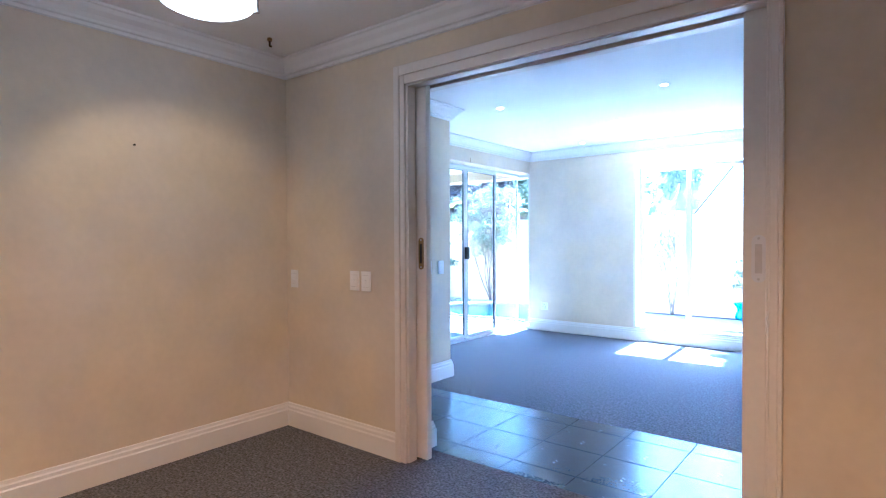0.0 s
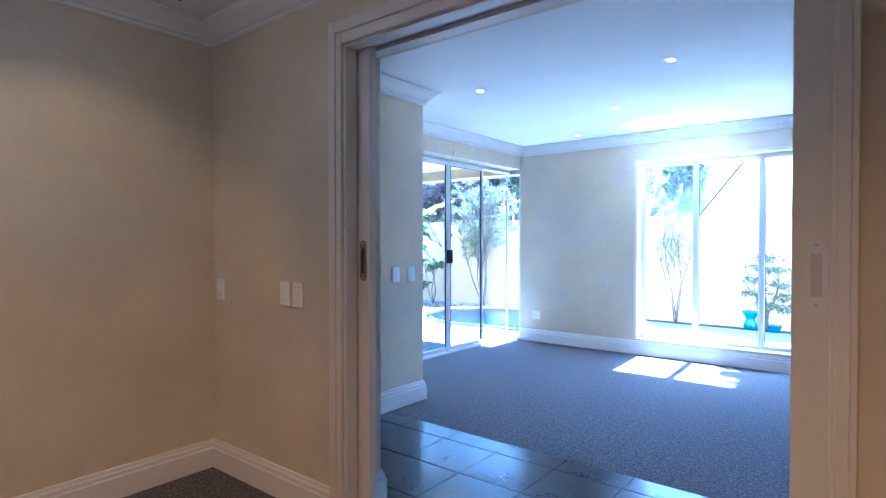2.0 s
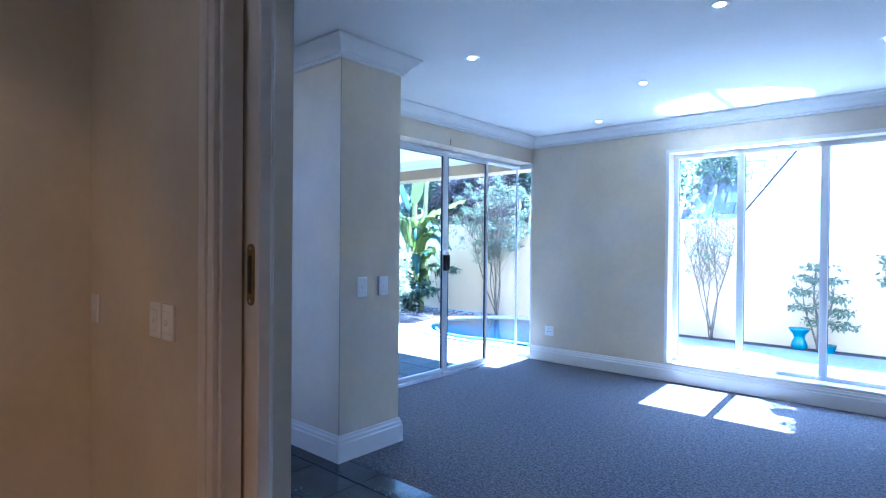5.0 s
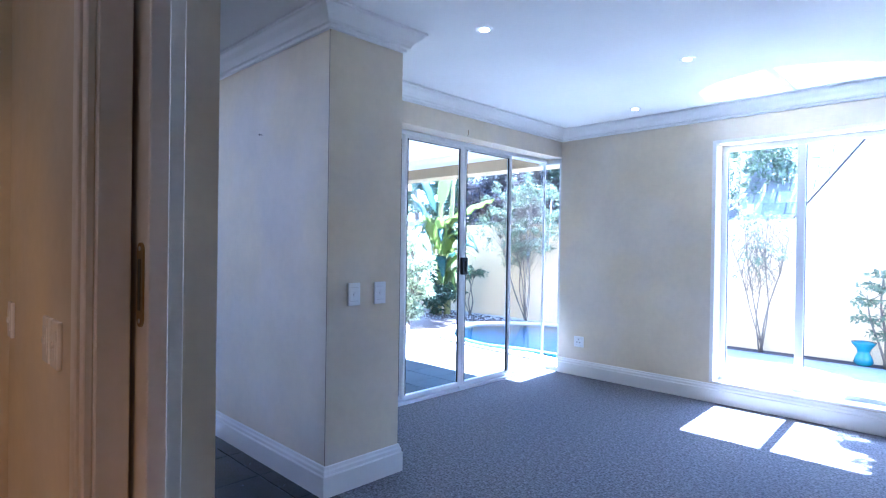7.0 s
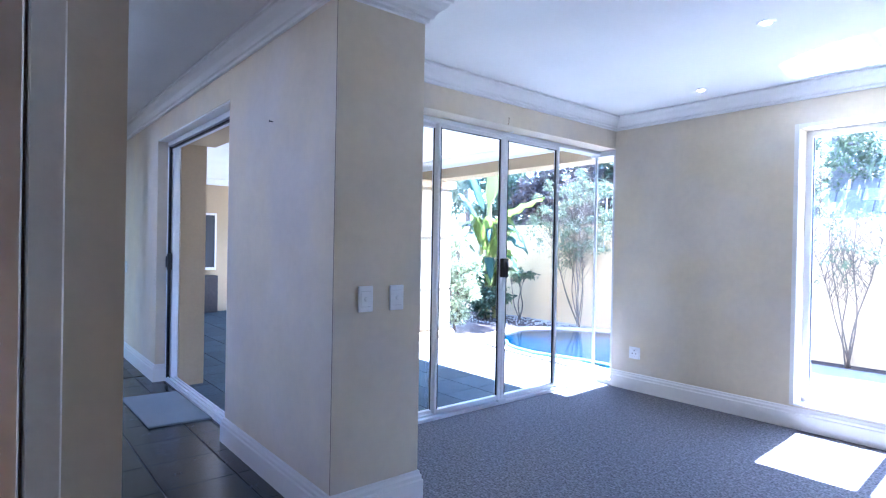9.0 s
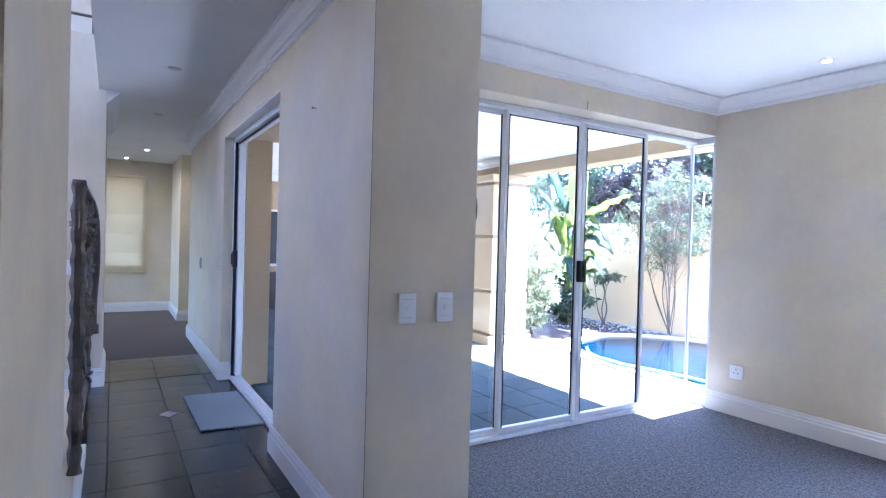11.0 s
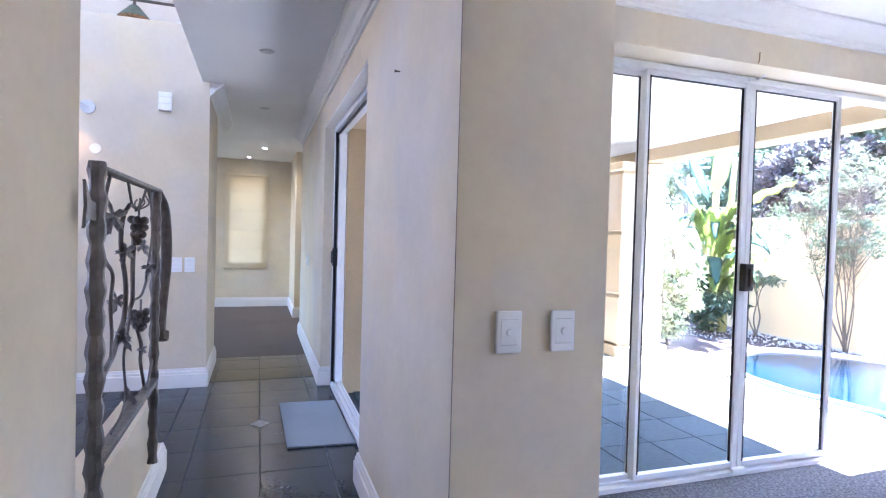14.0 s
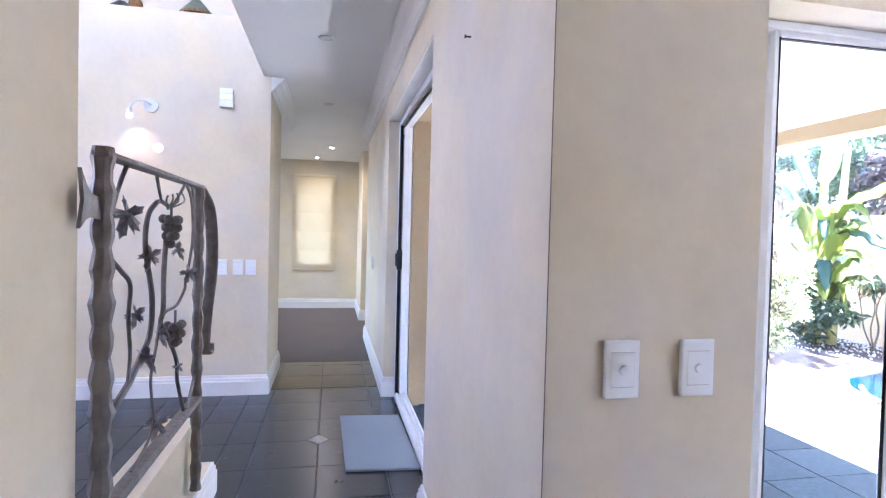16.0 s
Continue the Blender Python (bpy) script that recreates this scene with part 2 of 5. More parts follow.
def box(bm, x0, x1, y0, y1, z0, z1, bevel=0.0, segments=1):
    made = bmesh.ops.create_cube(bm, size=1.0, matrix=Matrix.Translation(((x0 + x1) / 2, (y0 + y1) / 2, (z0 + z1) / 2)) @ Matrix.Diagonal((abs(x1 - x0), abs(y1 - y0), abs(z1 - z0), 1)))
    if bevel:
        edges = list({e for v in made["verts"] for e in v.link_edges})
        bmesh.ops.bevel(bm, geom=edges, offset=bevel, segments=segments, affect="EDGES", profile=0.6)
    return bm


def boxes(*rows, bevel=0.0):
    bm = bmesh.new()
    for r in rows:
        box(bm, *r, bevel=bevel)
    return bm


def disc(bm, centre, normal, radius, depth, sides=24, top=None):
    q = Vector(normal).to_track_quat("Z", "Y").to_matrix().to_4x4()
    bmesh.ops.create_cone(bm, cap_ends=True, segments=sides, radius1=radius, radius2=radius if top is None else top, depth=depth, matrix=Matrix.Translation(centre) @ q)
    return bm


def tube(bm, points, radius, sides=8, taper=1.0):
    """A round bar through the points; taper is the end's radius over the start's."""
    pts = [Vector(p) for p in points]
    rings = []
    for i, p in enumerate(pts):
        way = (pts[min(i + 1, len(pts) - 1)] - pts[max(i - 1, 0)]).normalized()
        a = way.orthogonal().normalized() if not rings else (rings[-1][0] - way * rings[-1][0].dot(way)).normalized()
        b = way.cross(a)
        r = radius * (1 + (taper - 1) * i / max(1, len(pts) - 1))
        rings.append((a, [bm.verts.new(p + a * (r * math.cos(k * math.tau / sides)) + b * (r * math.sin(k * math.tau / sides))) for k in range(sides)]))
    for (_, r0), (_, r1) in zip(rings, rings[1:]):
        for k in range(sides):
            bm.faces.new((r0[k], r0[(k + 1) % sides], r1[(k + 1) % sides], r1[k]))
    bm.faces.new(rings[0][1][::-1])
    bm.faces.new(rings[-1][1])
    return bm


def smooth_path(points, steps=6):
    """A Catmull-Rom line through the points."""
    p = [Vector(q) for q in points]
    p = [p[0] * 2 - p[1]] + p + [p[-1] * 2 - p[-2]]
    out = []
    for i in range(1, len(p) - 2):
        for s in range(steps):
            t = s / steps
            out.append(0.5 * (2 * p[i] + (p[i + 1] - p[i - 1]) * t + (2 * p[i - 1] - 5 * p[i] + 4 * p[i + 1] - p[i + 2]) * t * t + (3 * p[i] - p[i - 1] - 3 * p[i + 1] + p[i + 2]) * t ** 3))
    return out + [p[-2]]


def mesh_of(name, bm, mat, smooth=False):
    bmesh.ops.recalc_face_normals(bm, faces=bm.faces)
    me = bpy.data.meshes.new(name)
    bm.to_mesh(me)
    bm.free()
    me.materials.append(mat)
    if smooth:
        me.polygons.foreach_set("use_smooth", [True] * len(me.polygons))
    return me


def part(name, bm, mat, parent, label="", smooth=False):
    ob = new(name, mesh_of(name, bm, mat, smooth))
    if parent is not None:
        ob.parent = parent
        ob.matrix_parent_inverse = parent.matrix_world.inverted()
    return tagged(ob, label)


def thing(name, place, label, category, group="", kind=""):
    ob = new(name)
    ob.matrix_world = Matrix.Translation(place)
    ob.empty_display_size = 0.05
    return tagged(ob, label, category, group, kind)


def structure(name, bm, mat, label, category, smooth=False):
    return tagged(new(name, mesh_of(name, bm, mat, smooth)), label, category, kind="structure")


def sweep(path, profile):
    """A moulding along the floor plan path, whose room lies to the left; profile: (distance from the wall, height)."""
    pts = [Vector((*p, 0)) for p in path]
    bm = bmesh.new()
    rows = []
    for i, p in enumerate(pts):
        n = []
        for a, b in ((i - 1, i), (i, i + 1)):
            if a >= 0 and b < len(pts):
                d = (pts[b] - pts[a]).normalized()
                n.append(Vector((-d.y, d.x, 0)))
        m = n[0] if len(n) == 1 else (n[0] + n[1]) / (1 + n[0].dot(n[1]))
        rows.append([bm.verts.new(p + m * o + Vector((0, 0, z))) for o, z in profile])
    for r0, r1 in zip(rows, rows[1:]):
        for k in range(len(profile)):
            j = (k + 1) % len(profile)
            bm.faces.new((r0[k], r0[j], r1[j], r1[k]))
    bm.faces.new(rows[0])
    bm.faces.new(rows[-1][::-1])
    return bm


CEIL = 2.45
CORNICE = [(0, CEIL - 0.001), (0.10, CEIL - 0.001), (0.10, CEIL - 0.014), (0.088, CEIL - 0.018), (0.075, CEIL - 0.036), (0.05, CEIL - 0.055), (0.034, CEIL - 0.075), (0.03, CEIL - 0.088), (0.016, CEIL - 0.092), (0.014, CEIL - 0.108), (0, CEIL - 0.112)]
SKIRT = [(0, 0), (0.022, 0), (0.022, 0.105), (0.016, 0.112), (0.016, 0.128), (0.010, 0.136), (0.008, 0.150), (0, 0.153)]

# ---- plan ----
XL, YA, YB = -3.808, 5.292, 5.575          # first room: wall beside the doorway, both faces of the doorway's wall
DX0, DX1, DZ = -2.716, -0.96, 2.12          # doorway
YC, YP, XP = 6.539, 7.015, -3.736          # passage wall, its end pier
XS, YF, XG = -4.493, 9.829, -4.71          # garden room: side wall, far wall, sliding door
WX0, WX1, WZ0, WZ1, WY = -3.0, -1.175, 0.165, 2.14, 10.0
HX0, HX1, HZ, HY = -6.986, -5.116, 2.15, 6.66   # passage sliding door
XT, YT = -7.158, 5.645                     # stair hall wall
XEND = -12.11
XR, YBACK = 1.8, -0.6                      # unseen closing walls

# ---- floors ----
structure("floor", boxes((XL - 0.2, XR, YBACK, 5.53, -0.12, 0.0)), CARPET, "dark grey speckled carpet of the first room", "carpet")
structure("floor_garden_room", boxes((-4.76, XR, 6.6, 10.1, -0.12, 0.0)), CARPET, "dark grey carpet of the garden room", "carpet")
hall_floor = structure("floor_passage", boxes((XT - 0.1, XR, 5.53, 6.6, -0.14, -0.008), (XT - 0.1, -4.05, 1.0, 5.53, -0.14, -0.008), (XT - 0.1, -4.76, 6.6, 6.72, -0.14, -0.008)), GROUT, "grey grout bed under slate tiles", "floor")
brown_floor = structure("floor_brown", boxes((-8.2, XT - 0.1, 4.0, 6.6, -0.14, -0.008)), GROUT, "grout bed under brown slate tiles", "floor")
structure("floor_far_passage", boxes((-12.2, -8.2, 2.0, 6.9, -0.12, 0.0)), CARPET_BROWN, "brown-grey carpet of the far passage", "carpet")

# ---- walls ----
structure("wall_west", boxes((-4.05, XL, YBACK, YA, 0, CEIL)), PAINT, "cream painted plaster wall", "wall")
structure("wall_doorway", boxes((-4.05, DX0, YA, 5.36, 0, CEIL), (DX0, DX1, YA, 5.36, DZ + 0.01, CEIL), (DX1, XR, YA, 5.36, 0, CEIL),
                                (-4.05, DX0 - 0.06, 5.42, YB, 0, CEIL), (DX0 - 0.06, DX1 + 0.02, 5.42, YB, DZ + 0.02, CEIL), (DX1 + 0.02, XR, 5.42, YB, 0, CEIL),
                                (-4.05, -3.95, 5.36, 5.42, 0, CEIL), (-3.95, XR, 5.36, 5.42, DZ + 0.03, CEIL)), PAINT, "cream plaster wall with a wide cased opening", "wall")
structure("wall_south", boxes((-4.05, XR, YBACK - 0.2, YBACK, 0, CEIL)), PAINT, "cream painted wall", "wall")
structure("wall_east", boxes((XR, XR + 0.2, YBACK - 0.2, 10.1, 0, CEIL)), PAINT, "cream painted wall", "wall")
structure("wall_north", boxes((-4.493, WX0, YF, 10.1, 0, CEIL), (WX1, XR, YF, 10.1, 0, CEIL), (WX0, WX1, YF, 10.1, -0.1, WZ0), (WX0, WX1, YF, 10.1, WZ1, CEIL)), PAINT, "cream wall with a tall three-pane window", "wall")
structure("wall_pier", boxes((-4.78, XP, YC, YP, 0, CEIL)), PAINT, "broad cream pier at the end of the passage wall", "wall")
structure("wall_passage_near", boxes((HX1, -4.78, YC, YP, -0.1, CEIL)), PAINT, "cream passage wall", "wall")
structure("wall_passage_lintel", boxes((HX0, HX1, YC, YP, HZ, CEIL)), PAINT, "cream lintel over the passage sliding door", "wall")
structure("wall_passage_far", boxes((-9.42, HX0, YC, 6.62, -0.1, CEIL), (-9.42, HX0, 6.73, 6.94, -0.1, CEIL), (-9.42, -8.0, 6.62, 6.73, -0.1, CEIL), (-8.0, HX0, 6.62, 6.73, HZ, CEIL)), PAINT, "cream passage wall with a slot for the sliding leaf", "wall")
structure("trim_pier_crack", boxes((XP - 0.0045, XP - 0.0015, YC - 0.0012, YC, 0.155, CEIL - 0.112)), BARK, "thin dark crack down the pier's corner", "crack")
structure("wall_lintel", boxes((-4.80, XS, YP, 10.1, 2.175, CEIL)), PAINT, "cream lintel over the sliding door", "wall")
# white sheet added so the lintel's white underside looks brightly lit
structure("trim_passage_soffit", boxes((HX0 + 0.002, HX1 - 0.002, YC + 0.003, HY - 0.042, HZ - 0.012, HZ - 0.001)), TRIM, "white painted soffit, added to brighten the underside of the lintel", "soffit")
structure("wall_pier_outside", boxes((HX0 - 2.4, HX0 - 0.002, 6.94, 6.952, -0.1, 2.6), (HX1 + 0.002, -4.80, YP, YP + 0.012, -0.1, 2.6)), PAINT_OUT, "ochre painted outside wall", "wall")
structure("wall_stair_hall", boxes((XT - 0.25, XT, 1.0, YT, 0, 2.88)), PAINT, "cream wall of the double-height stair hall", "wall")
structure("wall_far_passage_left", boxes((-8.05, XT - 0.25, YT - 0.2, YT, 0, CEIL)), PAINT, "cream wall in the passage", "wall")
structure("wall_passage_end", boxes((XEND - 0.2, XEND, 1.8, 5.58, 0, CEIL), (XEND - 0.2, XEND, 6.1, 7.0, 0, CEIL), (XEND - 0.2, XEND, 5.58, 6.1, 0, 0.75), (XEND - 0.2, XEND, 5.58, 6.1, 2.1, CEIL)), PAINT, "cream wall closing the passage", "wall")
structure("wall_passage_stub", boxes((XEND, -10.77, 6.55, 6.8, 0, CEIL)), PAINT, "short cream wall beside a side opening", "wall")
# the south opening is out of view, added to brighten the far passage
structure("wall_far_side", boxes((-12.4, -12.0, 1.8, 2.0, 0, CEIL), (-8.7, -8.0, 1.8, 2.0, 0, CEIL), (-12.0, -8.7, 1.8, 2.0, 0, 0.25), (-12.0, -8.7, 1.8, 2.0, 2.35, CEIL), (-10.77, -9.42, 6.85, YP, 0, CEIL), (-8.05, -7.85, 2.0, YT - 0.2, 0, CEIL)), PAINT, "cream side room wall with an unseen opening added for light", "wall")
# unseen wall; its opening is added and sized to light the hall and passage
structure("wall_stair_hall_front", boxes((XT - 2.6, -4.05, 0.8, 1.0, 0, 1.2), (XT - 2.6, -6.9, 0.8, 1.0, 1.2, 5.2), (-5.45, -4.05, 0.8, 1.0, 1.2, 5.2), (-6.9, -5.45, 0.8, 1.0, 4.8, 5.2)), PAINT, "unseen cream entrance wall with an opening added for daylight", "wall")
structure("window_entrance", boxes((-6.9, -5.45, 0.88, 0.9, 1.2, 4.8)), PINK_GLASS, "unseen pink-tinted glazing added to colour the stair hall light", "window")
# opening in the east side is unseen, added to light the stair hall wall
structure("wall_stair_hall_upper", boxes((-4.05, -3.85, 0.8, YT, CEIL + 0.3, 3.3), (-4.05, -3.85, 0.8, 2.2, 3.3, 5.2), (-4.05, -3.85, 5.2, YT, 3.3, 5.2), (-4.05, -3.85, 2.2, 5.2, 4.9, 5.2), (XT - 2.8, XT - 2.6, 0.8, 7.0, 2.6, 5.2), (XT - 2.6, -3.85, YT, YT + 0.2, CEIL + 0.3, 5.2)), WHITE_PAINT, "white upper wall of the stair hall", "wall")

structure("window_upper", boxes((-3.96, -3.94, 2.2, 5.2, 3.3, 4.9)), WARM_TINT_GLASS, "unseen tinted upper window added to light the stair hall", "window")
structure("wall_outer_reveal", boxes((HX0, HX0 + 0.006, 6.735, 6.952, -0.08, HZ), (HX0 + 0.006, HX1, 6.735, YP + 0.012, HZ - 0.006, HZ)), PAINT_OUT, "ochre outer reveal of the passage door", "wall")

# ---- ceilings ----
structure("ceiling", boxes((-4.05, XR + 0.2, YBACK - 0.2, YB, CEIL, CEIL + 0.15)), WHITE_PAINT, "white ceiling of the first room", "ceiling")
structure("ceiling_garden_room", boxes((-4.80, XR + 0.2, YP, 10.1, CEIL, CEIL + 0.15), (-4.05, XR + 0.2, YB, YP, CEIL, CEIL + 0.15)), WHITE_PAINT, "smooth white ceiling with downlights", "ceiling")
structure("ceiling_passage", boxes((XT - 0.25, -4.05, 5.59, YP, CEIL, CEIL + 0.3), (-12.4, XT - 0.25, 1.8, YP, CEIL, CEIL + 0.15)), WHITE_PAINT, "white passage ceiling", "ceiling")
structure("ceiling_stair_hall", boxes((XT - 2.8, -3.85, 0.8, 7.0, 5.2, 5.35)), WHITE_PAINT, "high white ceiling of the stair hall", "ceiling")
structure("landing_floor", boxes((XT - 2.6, XT - 0.25, 1.0, YT, 2.62, 2.86)), WHITE_PAINT, "white upper landing slab", "landing")

# ---- mouldings ----
structure("cornice", sweep([(XR, YA), (XL, YA), (XL, YBACK)], CORNICE), WHITE_PAINT, "white moulded plaster cornice", "cornice")
structure("cornice_garden_room", sweep([(XR, YF), (XS, YF), (XS, YP), (XP, YP), (XP, YC), (-9.42, YC)], CORNICE), WHITE_PAINT, "white moulded plaster cornice", "cornice")
structure("cornice_stair_hall", sweep([(-9.0, YT), (XT, YT)], CORNICE), WHITE_PAINT, "white moulded plaster cornice end", "cornice")
structure("baseboard", sweep([(DX0 - 0.074, YA), (XL, YA), (XL, YBACK)], SKIRT), TRIM, "white stepped skirting board", "skirting")
structure("baseboard_garden_room", sweep([(XR, YF), (XS, YF)], SKIRT), TRIM, "white stepped skirting board", "skirting")
structure("baseboard_pier", sweep([(-4.68, YP), (XP, YP), (XP, YC), (HX1, YC), (HX1, HY - 0.035)], SKIRT), TRIM, "white stepped skirting round the pier", "skirting")
structure("baseboard_passage", sweep([(HX0, HY - 0.035), (HX0, YC), (-9.42, YC), (-9.42, YC + 0.25)], SKIRT), TRIM, "white stepped skirting board", "skirting")
structure("baseboard_stair_hall", sweep([(-8.05, YT - 0.2), (-8.05, YT), (XT, YT), (XT, 1.0)], SKIRT), TRIM, "white stepped skirting board", "skirting")
structure("baseboard_end", sweep([(-10.77, 6.8), (-10.77, 6.55), (XEND, 6.55), (XEND, 2.0)], SKIRT), TRIM, "white skirting at the end wall", "skirting")
structure("baseboard_doorway", sweep([(-4.05, YB - 0.2), (-4.05, YB), (DX0 - 0.06, YB), (DX0 - 0.06, 5.49)], SKIRT), TRIM, "white stepped skirting board", "skirting")

# ---- cased opening with two pocket doors ----
casing = thing("door_casing", (DX0, YA, 0), "white painted stepped door casing round a wide opening", "door frame", kind="structure")
bm = boxes((DX0 - 0.074, DX0 - 0.034, YA - 0.026, YA, 0.0, DZ + 0.10), (DX0 - 0.034, DX0, YA - 0.018, YA, 0.0, DZ + 0.045), bevel=0.003)
part("left_casing", bm, DOOR_PAINT, casing)
bm = boxes((DX1, DX1 + 0.03, YA - 0.018, YA, 0.0, DZ + 0.045), (DX1 + 0.03, DX1 + 0.045, YA - 0.026, YA, 0, DZ + 0.1), bevel=0.003)
part("right_casing", bm, DOOR_PAINT, casing)
bm = boxes((DX0 - 0.034, DX1 + 0.03, YA - 0.026, YA, DZ + 0.045, DZ + 0.10), (DX0, DX1, YA - 0.018, YA, DZ - 0.005, DZ + 0.045), bevel=0.003)
part("head_casing", bm, DOOR_PAINT, casing)
part("head_lining", boxes((DX0, DX1, YA, 5.362, DZ - 0.012, DZ + 0.008), (DX0 - 0.056, DX1 + 0.02, 5.42, 5.485, DZ - 0.012, DZ + 0.018), bevel=0.002), DOOR_PAINT, casing)
part("left_lining", boxes((DX0 - 0.008, DX0 + 0.012, YA, 5.358, 0, DZ - 0.012), (DX0 - 0.058, DX0 - 0.008, 5.422, 5.475, 0, DZ - 0.012), bevel=0.003), DOOR_PAINT, casing)
part("right_lining", boxes((DX1 - 0.012, DX1 + 0.008, YA, 5.358, 0, DZ - 0.012), (DX1 - 0.012, DX1 + 0.02, 5.422, 5.485, 0, DZ - 0.012), bevel=0.003), DOOR_PAINT, casing)
part("sliding_track", boxes((-3.9, XR - 0.1, 5.372, 5.412, DZ + 0.004, DZ + 0.026)), STEEL, casing, "grey metal sliding track")


def pocket_door(x0, x1, pull_x):
    door = thing("pocket_door", ((x0 + x1) / 2, 5.39, 0), "white painted sliding pocket door pushed into the wall", "door", "pair of pocket doors")
    part("leaf", boxes((x0, x1, 5.371, 5.413, 0.008, DZ + 0.002), bevel=0.003), DOOR_PAINT, door)
    bm = bmesh.new()
    w = 0.018 if pull_x < -2 else 0.024
    ring = [(w * math.cos(k * math.pi / 8), 1.265 - w + w * math.sin(k * math.pi / 8)) for k in range(9)] + [(-w * math.cos(k * math.pi / 8), 1.085 + w - w * math.sin(k * math.pi / 8)) for k in range(9)]
    near, far = ([bm.verts.new((pull_x + x, y, z)) for x, z in ring] for y in (5.366, 5.3705))
    bm.faces.new(near)
    for k in range(18):
        bm.faces.new((near[k], far[k], far[(k + 1) % 18], near[(k + 1) % 18]))
    plate = part("flush_pull", bm, ALU if pull_x > -2 else BRASS, door, "recessed metal flush pull")
    # no hollow is cut; a flat plate carries its shade as colour
    part("recess", boxes((pull_x - w * 0.5, pull_x + w * 0.5, 5.3645, 5.3655, 1.12, 1.23), bevel=0.0004), BLACK if pull_x < -2 else STEEL, plate, "flat plate coloured as a shadowed finger hollow")
    for z in (1.098, 1.252):
        part("screw", disc(bmesh.new(), (pull_x, 5.3655, z), (0, -1, 0), 0.005, 0.002, 10), STEEL, plate)
    return door


pocket_door(-3.68, -2.640, -2.676)
pocket_door(-1.06, -0.1, -1.005)

# ---- sliding doors ----


def glazed_leaf(name, parent, along, a0, a1, z0, z1, depth, stile=0.045, thick=0.035, rail=0.05, first=None, seal=0.005):
    """One framed pane; along is the axis it runs on, depth the other coordinate."""
    def b(u0, u1, d0, d1, w0, w1):
        return (u0, u1, d0, d1, w0, w1) if along == "x" else (d0, d1, u0, u1, w0, w1)
    d0, d1 = depth - thick / 2, depth + thick / 2
    first = first or stile
    bm = boxes(b(a0, a0 + first, d0, d1, z0, z1), b(a1 - stile, a1, d0, d1, z0, z1), b(a0 + first, a1 - stile, d0, d1, z0, z0 + rail), b(a0 + first, a1 - stile, d0, d1, z1 - rail, z1), bevel=0.003)
    leaf = part(name, bm, ALU, parent, "white aluminium sash frame")
    e = seal
    bm = boxes(b(a0 + first, a0 + first + e * 1.6, depth - 0.012, d1 - 0.001, z0 + rail, z1 - rail), b(a1 - stile - e, a1 - stile, depth - 0.006, depth + 0.006, z0 + rail, z1 - rail), b(a0 + first + e * 1.6, a1 - stile - e, depth - 0.009, depth + 0.009, z1 - rail - e, z1 - rail))
    part("seal", bm, SEAL, leaf, "black rubber glazing seal")
    pane = part("pane", boxes(b(a0 + first + e * 1.6, a1 - stile - e, depth - 0.003, depth + 0.003, z0 + rail, z1 - rail - e)), GLASS, leaf, "clear glass")
    pane.visible_shadow = False
    return leaf


def lock_case(parent, along, at, depth, z, side):
    """A black latch handle on a sliding leaf; side is the way it stands proud."""
    bm = bmesh.new()
    d0, d1 = sorted((depth, depth + side * 0.04))
    if along == "y":
        box(bm, d0, d1, at - 0.03, at + 0.03, z - 0.075, z + 0.075, bevel=0.006, segments=2)
        box(bm, d0 + side * 0.012, d1 + side * 0.012, at - 0.008, at + 0.008, z - 0.05, z + 0.05, bevel=0.003)
    else:
        box(bm, at - 0.02, at + 0.02, d0, d1, z - 0.075, z + 0.075, bevel=0.006, segments=2)
        box(bm, at - 0.008, at + 0.008, d0 + side * 0.012, d1 + side * 0.012, z - 0.05, z + 0.05, bevel=0.003)
    return part("lock", bm, BLACK, parent, "black plastic latch lock")


slider = thing("sliding_door", (XG, 8.5, 0), "white aluminium sliding glass door to the patio, closed", "sliding door")
ST = 2.172
bm = boxes((XG - 0.055, XG + 0.055, 7.04, 9.86, -0.04, 0.024), (XG + 0.008, XG + 0.02, 7.04, 9.86, 0.024, 0.04), (XG - 0.03, XG - 0.018, 7.04, 9.86, 0.024, 0.04), bevel=0.003)
part("sill_track", bm, ALU, slider)
part("head_track", boxes((XG - 0.055, XG + 0.055, 7.04, 9.86, ST - 0.032, ST), bevel=0.003), ALU, slider)
part("jamb", boxes((XG - 0.055, XG + 0.055, 7.016, 7.04, 0, ST), bevel=0.003), ALU, slider)
part("corner_post", boxes((XG - 0.012, XG + 0.012, 9.84, 9.86, 0.024, ST - 0.032), bevel=0.003), ALU, slider)
glazed_leaf("fixed_pane", slider, "y", 7.04, 7.895, 0.03, ST - 0.03, XG - 0.022, stile=0.016, rail=0.028, seal=0.001)
main_leaf = glazed_leaf("sliding_leaf", slider, "y", 7.873, 8.555, 0.04, ST - 0.028, XG + 0.022, stile=0.037, rail=0.03, first=0.022)
second_leaf = glazed_leaf("sliding_leaf", slider, "y", 8.557, 9.242, 0.04, ST - 0.028, XG + 0.022, stile=0.034, rail=0.03, first=0.034)
side_pane = part("pane", boxes((XG - 0.004, XG + 0.004, 9.242, 9.84, 0.024, ST - 0.032)), GLASS, slider, "frameless fixed glass")
side_pane.visible_shadow = False
lock_case(main_leaf, "y", 8.55, XG + 0.04, 1.09, 1)
bolt = bmesh.new()
box(bolt, XG + 0.03, XG + 0.06, 8.515, 8.605, ST - 0.03, ST + 0.0, bevel=0.004)
tube(bolt, [(XG + 0.06, 8.565, ST - 0.012), (XG + 0.12, 8.565, ST - 0.006)], 0.004, 6)
